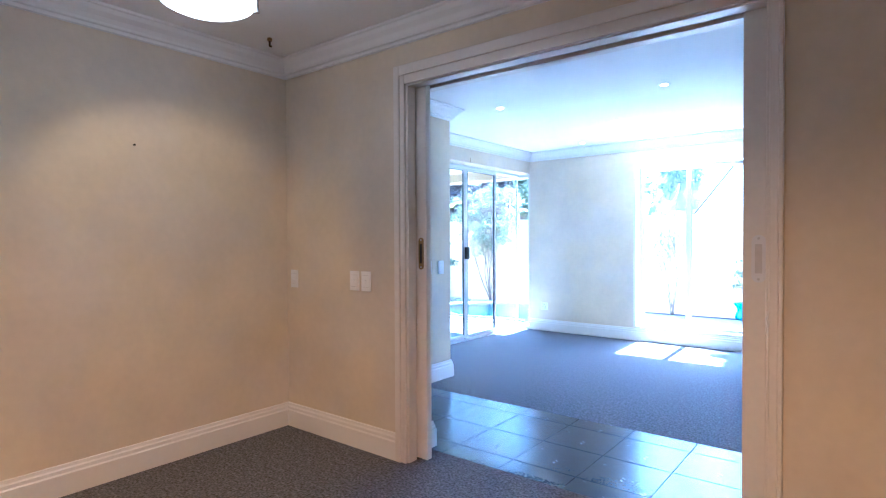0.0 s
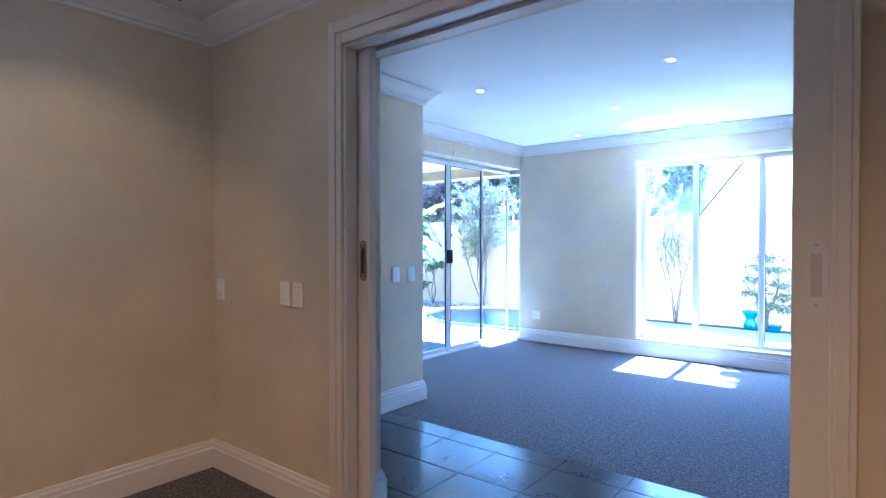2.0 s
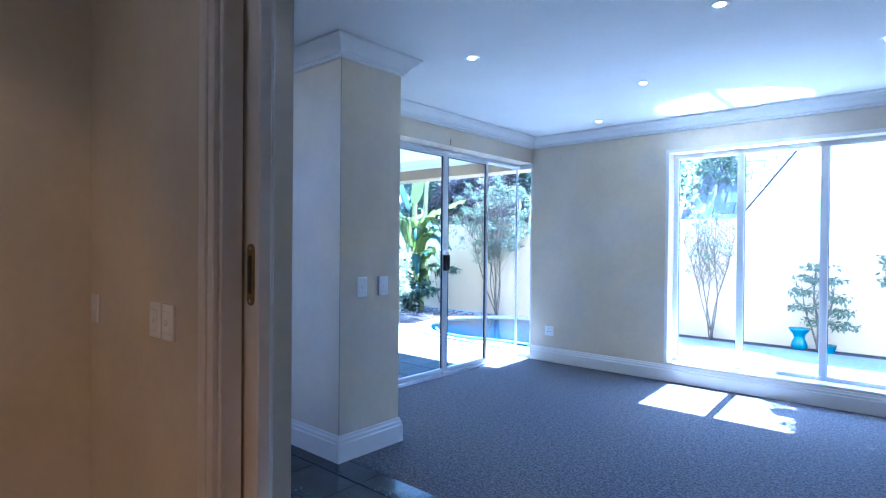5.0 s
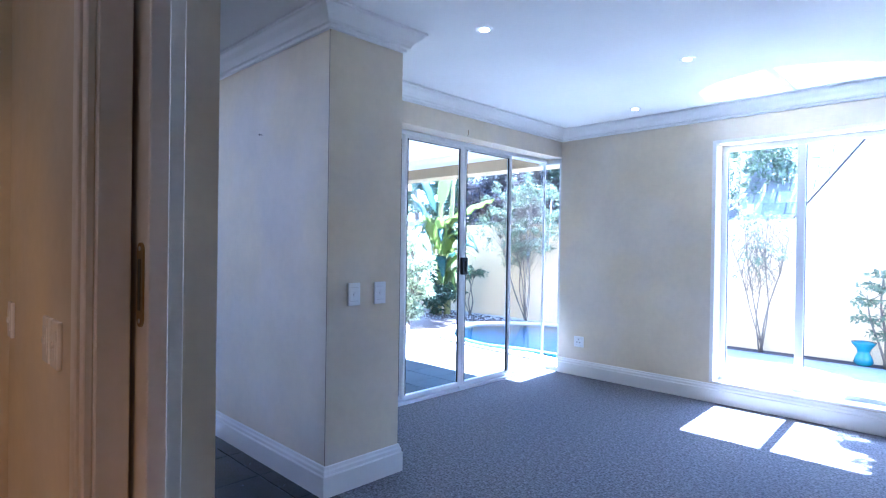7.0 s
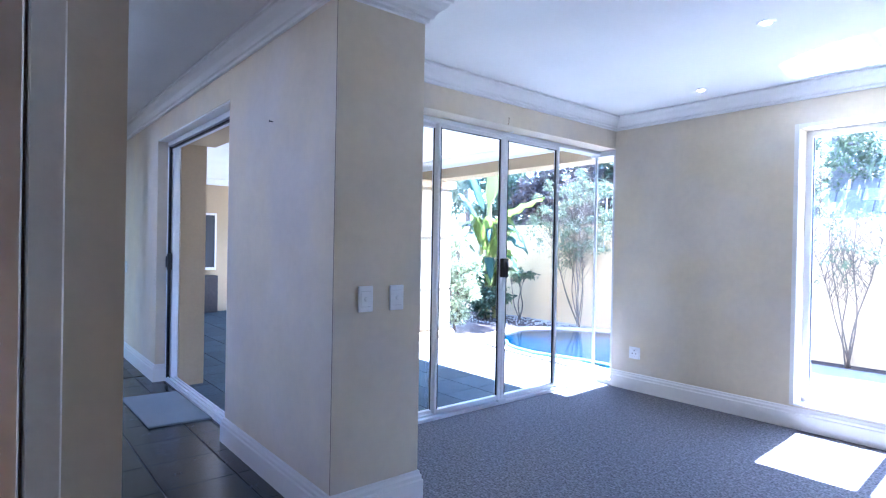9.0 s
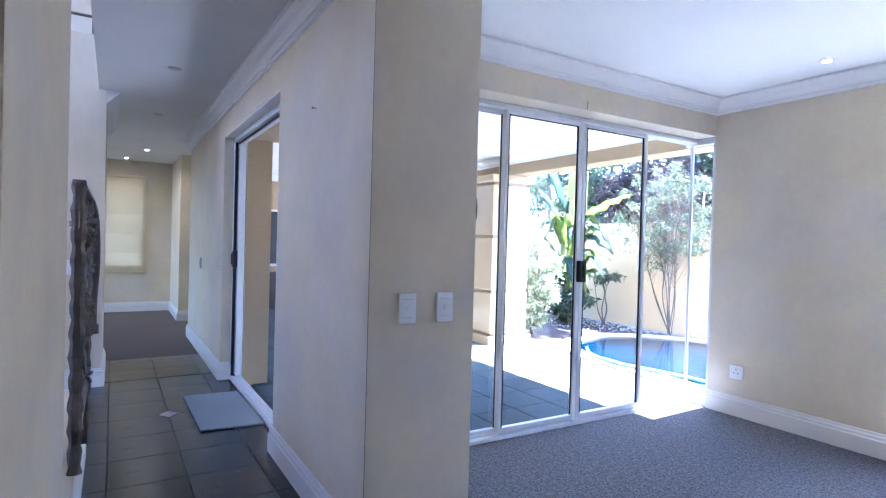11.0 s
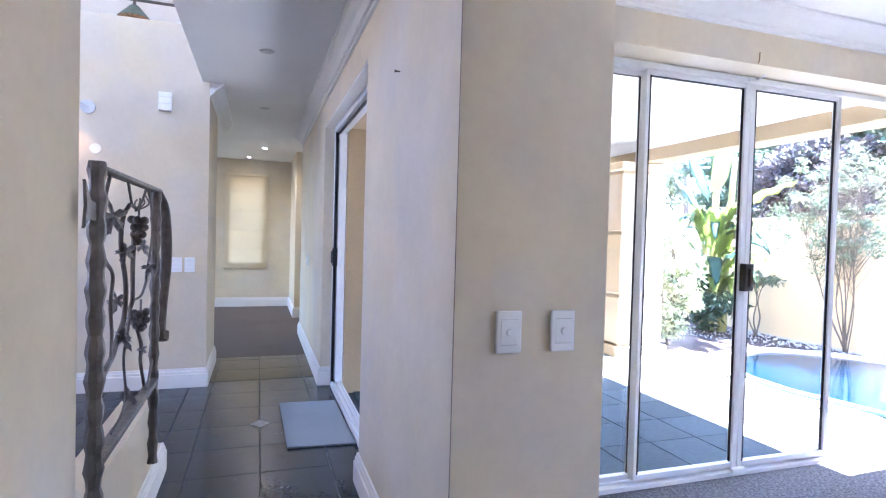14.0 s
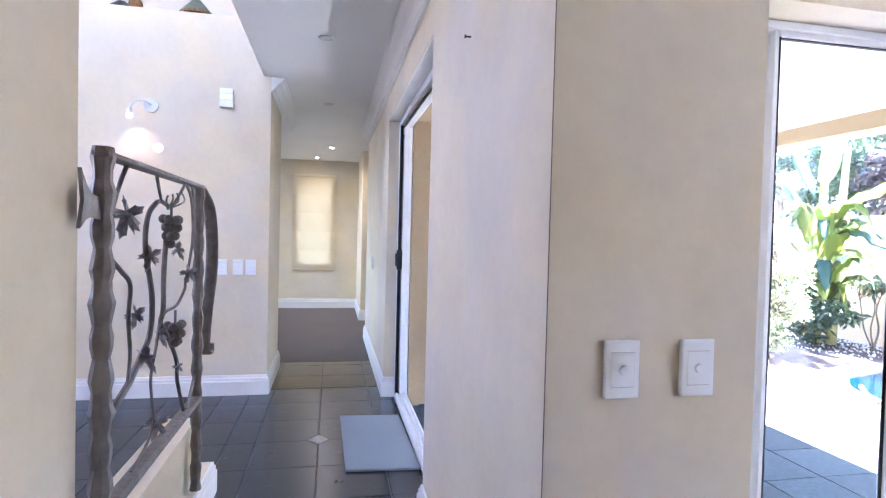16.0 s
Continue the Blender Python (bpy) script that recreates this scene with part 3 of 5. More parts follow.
part("top_bolt", bolt, ALU, slider, "small white top bolt")
part("foot_bolt", boxes((XG + 0.04, XG + 0.065, 8.505, 8.595, 0.02, 0.045), bevel=0.004), ALU, slider)
hook = thing("wall_hook", (XS, 8.40, 2.205), "small wire hook on the edge over the sliding door", "hook")
part("wire", tube(bmesh.new(), [(XS - 0.004, 8.40, 2.18), (XS + 0.006, 8.40, 2.19), (XS + 0.008, 8.40, 2.235)], 0.003, 6), BRASS, hook)
# return window at the corner
ret = thing("corner_window", (-4.6, YF + 0.02, 0), "narrow glazed return beside the sliding door", "window")
part("window_frame", boxes((XG - 0.055, XS, YF + 0.0, YF + 0.06, ST - 0.05, ST + 0.0), (XG + 0.06, XS, YF, YF + 0.06, -0.03, 0.045), (XS - 0.022, XS, YF + 0.001, YF + 0.06, 0.045, ST - 0.05), bevel=0.003), ALU, ret)
rp = part("pane", boxes((XG + 0.012, XS - 0.022, YF + 0.03, YF + 0.036, 0.045, ST - 0.05)), GLASS, ret, "clear glass")
rp.visible_shadow = False

# passage sliding door, half open
hs = thing("sliding_door", ((HX0 + HX1) / 2, HY, 0), "white aluminium sliding glass door standing open to the patio", "sliding door")
part("sill_track", boxes((HX0, HX1, HY - 0.04, HY + 0.06, -0.03, 0.018), (HX0, HX1, HY - 0.028, HY - 0.018, 0.018, 0.036), (HX0, HX1, HY + 0.006, HY + 0.016, 0.018, 0.036), (HX0, HX1, HY + 0.036, HY + 0.046, 0.018, 0.036), bevel=0.002), ALU, hs)
part("head_track", boxes((HX0, HX1, HY - 0.04, HY + 0.06, HZ - 0.05, HZ), bevel=0.003), ALU, hs)
part("head_guide", boxes((HX0 + 0.03, HX1 - 0.03, HY - 0.012, HY + 0.0, HZ - 0.066, HZ - 0.05)), BLACK, hs, "dark sliding channel")
part("jamb", boxes((HX0, HX0 + 0.025, HY - 0.04, HY - 0.012, 0.018, HZ - 0.05), (HX0, HX0 + 0.025, HY + 0.036, HY + 0.06, 0.018, HZ - 0.05), bevel=0.003), ALU, hs)
part("jamb", boxes((HX1 - 0.025, HX1, HY - 0.04, HY + 0.06, 0.018, HZ - 0.05), bevel=0.003), ALU, hs)
hl = glazed_leaf("sliding_leaf", hs, "x", -7.92, HX0 + 0.075, 0.036, HZ - 0.045, HY + 0.012)
lock_case(hl, "x", HX0 + 0.05, HY - 0.006, 1.07, -1)
part("jamb_seal", boxes((HX0 + 0.025, HX0 + 0.034, HY - 0.035, HY - 0.012, 0.03, HZ - 0.05)), SEAL, hs, "black brush seal")

# ---- tall window ----
win = thing("window_1", ((WX0 + WX1) / 2, WY, WZ0), "tall white three-pane window down to a low sill", "window", kind="structure")
MULL = (-2.425, -1.805)
part("window_frame", boxes((WX0, WX1, WY - 0.03, WY + 0.03, WZ0, WZ0 + 0.045), (WX0, WX1, WY - 0.03, WY + 0.03, WZ1 - 0.045, WZ1), (WX0, WX0 + 0.04, WY - 0.03, WY + 0.03, WZ0 + 0.045, WZ1 - 0.045), (WX1 - 0.04, WX1, WY - 0.03, WY + 0.03, WZ0 + 0.045, WZ1 - 0.045), bevel=0.003), ALU, win)
for mx in MULL:
    part("mullion", boxes((mx - 0.028, mx + 0.028, WY - 0.032, WY + 0.032, WZ0 + 0.045, WZ1 - 0.045), bevel=0.003), ALU, win)
edges = [WX0 + 0.04, MULL[0] - 0.028, MULL[0] + 0.028, MULL[1] - 0.028, MULL[1] + 0.028, WX1 - 0.04]
for a, b in zip(edges[::2], edges[1::2]):
    p = part("pane", boxes((a, b, WY - 0.003, WY + 0.003, WZ0 + 0.045, WZ1 - 0.045)), GLASS, win, "clear glass")
    p.visible_shadow = False
    part("seal", boxes((a, a + 0.004, WY - 0.008, WY + 0.008, WZ0 + 0.045, WZ1 - 0.045), (b - 0.004, b, WY - 0.008, WY + 0.008, WZ0 + 0.045, WZ1 - 0.045)), SEAL, win, "black glazing seal")
part("window_sill", boxes((WX0 - 0.0, WX1 + 0.0, YF - 0.012, WY - 0.03, WZ0 - 0.004, WZ0 + 0.012), bevel=0.003), TRIM, win, "white painted sill")
part("reveal_trim", boxes((WX0 - 0.03, WX0 - 0.001, YF - 0.008, YF - 0.001, WZ0, WZ1 + 0.03), (WX1 + 0.001, WX1 + 0.03, YF - 0.008, YF - 0.001, WZ0, WZ1 + 0.03), (WX0, WX1, YF - 0.008, YF - 0.001, WZ1 + 0.001, WZ1 + 0.03)), TRIM, win)

# ---- switches and sockets ----


def wall_plate(name, at, facing, label, category, group="", width=0.077, height=0.119, button=True, socket=False):
    """A rounded plate with a flat insert; facing is the wall's outward normal in the plan."""
    t = thing(name, at, label, category, group)
    turn = Matrix.Translation(at) @ Vector((*facing, 0)).to_track_quat("Z", "Y").to_matrix().to_4x4()

    def set_in(bm):
        bm.transform(turn)
        return bm
    bm = box(bmesh.new(), -width / 2, width / 2, -height / 2, height / 2, 0.0, 0.012, bevel=0.005, segments=3)
    plate = part("cover_plate", set_in(bm), PLASTIC, t, smooth=False)
    part("insert", set_in(box(bmesh.new(), -width * 0.33, width * 0.33, -height * 0.29, height * 0.29, 0.0122, 0.0138, bevel=0.0006)), PLASTIC, plate)
    for e in (-1, 1):
        part("seam", set_in(box(bmesh.new(), -width * 0.335, width * 0.335, e * height * 0.297 - 0.0007, e * height * 0.297 + 0.0007, 0.012, 0.0126)), STEEL, plate, "fine grey seam")
    if button:
        bm = disc(bmesh.new(), (0, 0, 0.016), (0, 0, 1), 0.009, 0.005, 20)
        part("rocker_button", set_in(bm), PLASTIC, plate)
        part("button_ring", set_in(disc(bmesh.new(), (0, 0, 0.0139), (0, 0, 1), 0.011, 0.0006, 20)), ALU, plate, "grey ring round the button")
    if socket:
        for x, y in ((0, 0.02), (-0.016, -0.006), (0.016, -0.006)):
            part("pin_hole", set_in(disc(bmesh.new(), (x, y, 0.0141), (0, 0, 1), 0.005, 0.0006, 12)), SEAL, plate, "dark round pin hole")
        part("rocker_button", set_in(box(bmesh.new(), 0.014, 0.026, 0.014, 0.03, 0.0138, 0.018, bevel=0.001)), PLASTIC, plate)
    return t


PIER_SW = "pair of switches on the pier"
wall_plate("light_switch", (XP, 6.698, 1.008), (1, 0), "white rounded light switch with a round button", "light switch", PIER_SW)
wall_plate("light_switch", (XP, 6.869, 1.008), (1, 0), "white rounded light switch with a small button", "light switch", PIER_SW)
for x in (-3.135, -3.035):
    wall_plate("light_switch", (x, YA, 1.008), (0, -1), "white light switch plate on the cream wall", "light switch", "switches beside the doorway")
wall_plate("light_switch", (-3.722, YA, 0.998), (0, -1), "single white switch plate near the corner", "light switch", "switches beside the doorway", width=0.07)
for y in (5.308, 5.423, 5.517):
    wall_plate("light_switch", (XT, y, 0.984), (1, 0), "white light switch in the stair hall", "light switch", "row of stair hall switches")
wall_plate("light_switch", (-8.34, YC, 0.97), (0, -1), "white light switch in the passage", "light switch")
wall_plate("wall_socket", (-4.258, YF, 0.335), (0, -1), "white three-pin wall socket above the skirting", "socket", width=0.105, height=0.105, button=False, socket=True)

# ---- ceiling fittings ----


def downlight(x, y, lit=True):
    d = thing("downlight", (x, y, CEIL), "small round recessed downlight" + (", switched on" if lit else ", switched off"), "downlight", "ceiling downlights")
    bm = bmesh.new()
    disc(bm, (x, y, CEIL - 0.004), (0, 0, -1), 0.048, 0.006, 28, top=0.04)
    part("rim", bm, PLASTIC if lit else STEEL, d)
    part("lens", disc(bmesh.new(), (x, y, CEIL - 0.0085), (0, 0, -1), 0.024, 0.002, 24), SPOT_GLOW if lit else STEEL, d, "bright lens" if lit else "dull lens")
    return d


for x, y in ((-3.357, 7.27), (-1.957, 7.426), (-2.735, 8.475), (-3.53, 9.44), (-1.349, 8.486), (-2.12, 9.53)):
    downlight(x, y)
for x, y, lit in ((-6.175, 6.065, False), (-7.94, 6.07, False), (-10.6, 6.10, True), (-11.75, 5.87, True)):
    downlight(x, y, lit)


def ceiling_lamp(x, y):
    l = thing("ceiling_lamp", (x, y, CEIL), "round opal glass lamp on a short metal stem, lit", "ceiling lamp")
    bm = bmesh.new()
    disc(bm, (x, y, CEIL - 0.012), (0, 0, -1), 0.09, 0.022, 32)
    tube(bm, [(x, y, CEIL - 0.02), (x, y, 2.30)], 0.012, 10)
    part("ceiling_plate", bm, STEEL, l)
    bm = bmesh.new()
    rings = [(0.03, 2.302), (0.165, 2.30), (0.178, 2.285), (0.178, 2.20), (0.17, 2.172), (0.14, 2.157), (0.07, 2.151), (0.001, 2.15)]
    vs = [[bm.verts.new((x + r * math.cos(k * math.tau / 40), y + r * math.sin(k * math.tau / 40), z)) for k in range(40)] for r, z in rings]
    for r0, r1 in zip(vs, vs[1:]):
        for k in range(40):
            bm.faces.new((r0[k], r0[(k + 1) % 40], r1[(k + 1) % 40], r1[k]))
    part("opal_bowl", bm, LAMP_GLOW, l, "glowing opal glass bowl", smooth=True)
    for k in range(3):
        a = k * math.tau / 3 + 3.3
        bm = bmesh.new()
        px, py = x + 0.186 * math.cos(a), y + 0.186 * math.sin(a)
        box(bm, px - 0.006, px + 0.006, py - 0.006, py + 0.006, 2.185, 2.315, bevel=0.002)
        disc(bm, (px, py, 2.18), (0, 0, 1), 0.011, 0.014, 12)
        part("clip", bm, STEEL, l, "small metal clip")
    return l


ceiling_lamp(-2.70, 4.13)
# out of view, added to carry the extra room light
ceiling_lamp(-1.0, 2.6)
sensor = thing("ceiling_hook", (-3.488, 4.948, CEIL), "small dark ceiling hook in the corner", "ceiling hook")
bm = disc(bmesh.new(), (-3.488, 4.948, CEIL - 0.008), (0, 0, -1), 0.014, 0.016, 14)
part("base", bm, BRASS, sensor)
part("stub", tube(bmesh.new(), [(-3.488, 4.948, CEIL - 0.016), (-3.488, 4.948, CEIL - 0.045), (-3.478, 4.952, CEIL - 0.05)], 0.006, 8), DARK_WOOD, sensor)
for at, way in (((-4.43, YC, 1.90), (0, -1, 0)), ((XL, 4.309, 1.77), (1, 0, 0))):
    nail = thing("wall_nail", at, "small dark nail stuck in the painted wall", "nail")
    bm = tube(bmesh.new(), [Vector(at), Vector(at) + Vector(way) * 0.018], 0.003, 6)
    disc(bm, Vector(at) + Vector(way) * 0.019, way, 0.006, 0.003, 10)
    part("shank", bm, DARK_WOOD, nail)

# ---- door mat ----
bm = bmesh.new()
vs = [bm.verts.new(v) for v in ((-6.53, 6.20, 0.001), (-5.64, 6.215, 0.001), (-5.61, 6.618, 0.001), (-6.50, 6.60, 0.001))]
f = bm.faces.new(vs)
ex = bmesh.ops.extrude_face_region(bm, geom=[f])
bmesh.ops.translate(bm, vec=(0, 0, 0.012), verts=[v for v in ex["geom"] if isinstance(v, bmesh.types.BMVert)])
bmesh.ops.bevel(bm, geom=bm.edges[:], offset=0.004, segments=2, affect="EDGES")
tagged(new("door_mat", mesh_of("door_mat", bm, MAT_CLOTH)), "plain blue-grey door mat lying on slate tiles", "door mat")

# ---- stair hall wall: sconce, cover, chime box ----
sc = thing("wall_sconce", (XT, 4.80, 2.169), "small steel wall lamp with a bent arm, lit", "wall lamp")
part("back_plate", disc(bmesh.new(), (XT + 0.009, 4.80, 2.169), (1, 0, 0), 0.05, 0.018, 28), STEEL, sc)
part("arm", tube(bmesh.new(), smooth_path([(XT + 0.018, 4.80, 2.17), (XT + 0.06, 4.76, 2.19), (XT + 0.085, 4.71, 2.17), (XT + 0.088, 4.68, 2.12)]), 0.006, 8), STEEL, sc)
head = part("lamp_head", disc(bmesh.new(), (XT + 0.088, 4.68, 2.105), (0, 0, 1), 0.022, 0.035, 18, top=0.016), STEEL, sc)
part("bulb", disc(bmesh.new(), (XT + 0.088, 4.68, 2.072), (0, 0, 1), 0.02, 0.03, 18), BULB_GLOW, head, "glowing bulb")
part("junction_cover", disc(bmesh.new(), (XT + 0.004, 4.85, 1.861), (1, 0, 0), 0.038, 0.008, 26), PLASTIC, thing("junction_cover", (XT, 4.85, 1.861), "round white junction box cover under a sconce", "junction box"))
chime = thing("door_chime", (XT, 5.325, 2.255), "white ribbed door chime box on the wall", "door chime")
part("case", boxes((XT, XT + 0.045, 5.28, 5.372, 2.187, 2.235), (XT, XT + 0.045, 5.28, 5.372, 2.24, 2.283), (XT, XT + 0.045, 5.28, 5.372, 2.288, 2.328), (XT, XT + 0.04, 5.283, 5.369, 2.19, 2.325), bevel=0.003), PLASTIC, chime)

# ---- end of the passage: roman blind ----
bl = thing("roman_blind", (XEND, 5.84, 1.42), "cream roman blind drawn down over a window", "blind")
bm = bmesh.new()
N = 40
cols = [5.505, 6.17]
for i in range(N + 1):
    z = 2.19 - (2.19 - 0.65) * i / N
    bulge = 0.02 + 0.006 * abs(math.sin(i / N * math.pi * 5))
    for c in cols:
        bm.verts.new((XEND + bulge, c, z))
bm.verts.ensure_lookup_table()
for i in range(N):
    bm.faces.new((bm.verts[2 * i], bm.verts[2 * i + 1], bm.verts[2 * i + 3], bm.verts[2 * i + 2]))
cloth = part("cloth", bm, BLIND_CLOTH, bl)
sol = cloth.modifiers.new("thick", "SOLIDIFY")
sol.thickness = 0.004
part("head_rail", boxes((XEND + 0.002, XEND + 0.04, 5.495, 6.18, 2.17, 2.21), bevel=0.004), BLIND_CLOTH, bl)
part("bottom_bar", boxes((XEND + 0.014, XEND + 0.034, 5.50, 6.175, 0.632, 0.655), bevel=0.004), BLIND_CLOTH, bl)

# ---- low wall and wrought iron balustrade ----
structure("wall_low", boxes((-5.19, -4.05, 5.45, YB, 0, 0.47), (-5.5, -5.19, 5.47, YB, 0, 0.15)), PAINT, "low cream upstand wall under the balustrade", "low wall")
structure("baseboard_low_wall", sweep([(-5.5, 5.47), (-5.5, YB), (-4.075, YB)], SKIRT), TRIM, "white skirting round the low wall", "skirting")
rail = thing("balustrade", (-4.55, 5.6, 0.42), "wrought iron balustrade with vines, leaves and grapes", "balustrade")
RY = 5.605


def hammered_post(x, z0, z1, w, name="post"):
    bm = bmesh.new()
    steps = 40
    rings = []
    for i in range(steps + 1):
        z = z0 + (z1 - z0) * i / steps
        s = w * (1 + 0.18 * math.sin(i * 1.9 + x * 7) + 0.05 * math.sin(i * 0.7 + x))
        turn = 0.06 * math.sin(i * 1.3)
        ring = []
        for k in range(8):
            a = k * math.tau / 8 + math.tau / 16 + turn
            r = s * (0.62 if k % 1 == 0 else 0.5)
            ring.append(bm.verts.new((x + max(-s / 2, min(s / 2, r * math.cos(a))), RY + max(-s / 2, min(s / 2, r * math.sin(a))), z)))
        rings.append(ring)
    for r0, r1 in zip(rings, rings[1:]):
        for k in range(8):
            bm.faces.new((r0[k], r0[(k + 1) % 8], r1[(k + 1) % 8], r1[k]))
    bm.faces.new(rings[0])
    bm.faces.new(rings[-1])
    return part(name, bm, IRON, rail, smooth=False)


hammered_post(-4.105, 0.43, 1.452, 0.042)
hammered_post(-5.04, 0.23, 1.432, 0.036)


def vine(pts, r, taper=0.75):
    part("vine", tube(bmesh.new(), smooth_path([(x, RY + d, z) for x, d, z in pts]), r * 0.8, 8, taper), IRON, rail)


bm = bmesh.new()
box(bm, -5.06, -4.085, RY - 0.02, RY + 0.02, 1.428, 1.442, bevel=0.003)
part("top_rail", bm, IRON, rail)
part("bottom_rail", boxes((-5.03, -4.12, RY - 0.02, RY + 0.02, 0.585, 0.61), bevel=0.004), IRON, rail)
bm = tube(bmesh.new(), smooth_path([(-5.05, RY, 1.432), (-5.14, RY + 0.004, 1.36), (-5.17, RY + 0.006, 1.22), (-5.16, RY + 0.006, 1.08), (-5.12, RY + 0.004, 0.93), (-5.08, RY + 0.004, 0.80), (-5.09, RY + 0.006, 0.765), (-5.12, RY + 0.006, 0.77), (-5.12, RY + 0.006, 0.80), (-5.10, RY + 0.006, 0.80)]), 0.006, 8)
bmesh.ops.scale(bm, vec=(1, 4.0, 1), space=Matrix.Translation((0, -RY, 0)), verts=bm.verts[:])
part("scroll", bm, IRON, rail, "curled flat iron strap")


def leaf_shape(at, size, turn, tilt):
    """A lobed vine leaf cut from sheet iron."""
    bm = bmesh.new()
    ring = []
    for k in range(40):
        a = k * math.tau / 40
        r = size * 0.80 * (0.26 + 0.74 * abs(math.cos(2.5 * a)) ** 1.3) * (0.82 if k % 2 else 1.0) * (1.25 if math.cos(a) > 0.5 else 0.9)
        ring.append(bm.verts.new((r * math.sin(a), 0.12 * size * math.cos(3 * a), -r * math.cos(a))))
    mid = bm.verts.new((0, size * 0.2, 0))
    for k in range(40):
        bm.faces.new((mid, ring[k], ring[(k + 1) % 40]))
    bmesh.ops.solidify(bm, geom=bm.faces[:], thickness=0.0025)
    bm.transform(Matrix.Translation(at) @ Euler((tilt, turn, 1.15 + 0.4 * turn)).to_matrix().to_4x4())
    part("iron_leaf", bm, LEAF_IRON, rail, "pale grey lobed iron leaf")


grape = bmesh.new()
bmesh.ops.create_icosphere(grape, subdivisions=2, radius=0.0155)
GRAPE = mesh_of("grape", grape, IRON, True)


def grapes(at, count=13):
    rnd = random.Random(int(at[0] * 1000))
    bunch = part("grape_cluster", tube(bmesh.new(), [(at[0], at[1], at[2] + 0.05), (at[0], at[1], at[2] - 0.05)], 0.004, 6), IRON, rail)
    for i in range(count):
        level = i // 4
        r = 0.028 - 0.006 * level
        a = i * 2.4
        ob = new("grape", GRAPE)
        ob.parent = bunch
        ob.matrix_world = Matrix.Translation((at[0] + r * math.cos(a), at[1] + r * 0.8 * math.sin(a), at[2] - 0.026 * level - 0.006 * rnd.random()))

# vines, seen from the passage: along the rail (x), proud of it (d), height
vine([(-4.28, -0.005, 1.44), (-4.21, 0.000, 1.38), (-4.14, 0.005, 1.3)], 0.008)
vine([(-4.13, -0.005, 1.21), (-4.22, 0.000, 1.16), (-4.27, 0.005, 1.12), (-4.29, -0.005, 1.03), (-4.29, 0.000, 0.94), (-4.26, 0.005, 0.87)], 0.008)
vine([(-4.12, -0.005, 0.78), (-4.19, 0.000, 0.83), (-4.28, 0.005, 0.87), (-4.39, -0.005, 0.91), (-4.45, 0.000, 0.96), (-4.45, 0.005, 1.07), (-4.42, -0.005, 1.21), (-4.42, 0.000, 1.3), (-4.47, 0.005, 1.34), (-4.56, -0.005, 1.352), (-4.63, 0.000, 1.34)], 0.0115)
vine([(-4.51, -0.005, 1.435), (-4.52, 0.000, 1.39), (-4.53, 0.005, 1.35)], 0.007)
vine([(-4.85, -0.005, 1.435), (-4.76, 0.000, 1.39), (-4.66, 0.005, 1.35)], 0.007)
vine([(-4.62, -0.005, 1.24), (-4.58, 0.000, 1.13), (-4.56, 0.005, 1.02), (-4.57, -0.005, 0.97), (-4.63, 0.000, 0.92), (-4.72, 0.005, 0.82), (-4.77, -0.005, 0.74), (-4.84, 0.000, 0.61)], 0.0105)
vine([(-4.87, -0.005, 1.43), (-4.92, 0.000, 1.37), (-4.92, 0.005, 1.23), (-4.87, -0.005, 1.08), (-4.83, 0.000, 1.05), (-4.71, 0.005, 1.01), (-4.62, -0.005, 1.0), (-4.54, 0.000, 0.97), (-4.49, 0.005, 0.91), (-4.48, -0.005, 0.82), (-4.49, 0.000, 0.7), (-4.42, 0.005, 0.65), (-4.32, -0.005, 0.61)], 0.007)
vine([(-5.02, -0.005, 0.69), (-4.95, 0.000, 0.66), (-4.86, 0.005, 0.61)], 0.008)
vine([(-4.95, -0.005, 1.43), (-4.985, 0.000, 1.2), (-5.0, 0.005, 0.95)], 0.006)
for at, size, turn, tilt in (((-4.22, RY + 0.012, 1.30), 0.075, 0.5, 0.2), ((-4.30, RY + 0.01, 1.04), 0.045, 0.2, -0.2), ((-4.37, RY + 0.014, 0.91), 0.055, -0.4, 0.2), ((-4.41, RY + 0.012, 1.19), 0.05, 0.3, -0.2),
                             ((-4.70, RY + 0.01, 1.20), 0.045, -0.2, 0.3), ((-4.85, RY + 0.01, 1.11), 0.05, 0.4, 0.1), ((-4.52, RY + 0.01, 0.94), 0.042, -0.3, 0.2), ((-4.49, RY + 0.012, 0.68), 0.055, 0.3, -0.2), ((-4.72, RY + 0.01, 0.80), 0.032, 0.3, 0.2)):
    leaf_shape(at, size, turn, tilt)
grapes((-4.61, RY + 0.012, 1.30))
grapes((-4.67, RY + 0.012, 0.95), 10)
bm = bmesh.new()
for s in range(4):
    tube(bm, smooth_path([(-4.61, RY, 1.33), (-4.60 - 0.03 * s, RY + 0.01 * s, 1.36), (-4.56 - 0.05 * s, RY + 0.015, 1.37 + 0.008 * s)], 4), 0.003, 5)
part("tendril", bm, IRON, rail)
# wall bracket: a forked fish-tail strap
bm = bmesh.new()
pts = [(-4.09, 1.335), (-4.035, 1.34), (-4.01, 1.36), (-3.985, 1.392), (-3.998, 1.325), (-3.98, 1.265), (-4.01, 1.285), (-4.035, 1.29), (-4.09, 1.285)]
f = bm.faces.new([bm.verts.new((x, RY - 0.004, z)) for x, z in pts])
ex = bmesh.ops.extrude_face_region(bm, geom=[f])
bmesh.ops.translate(bm, vec=(0, 0.008, 0), verts=[v for v in ex["geom"] if isinstance(v, bmesh.types.BMVert)])
part("wall_bracket", bm, IRON, rail)

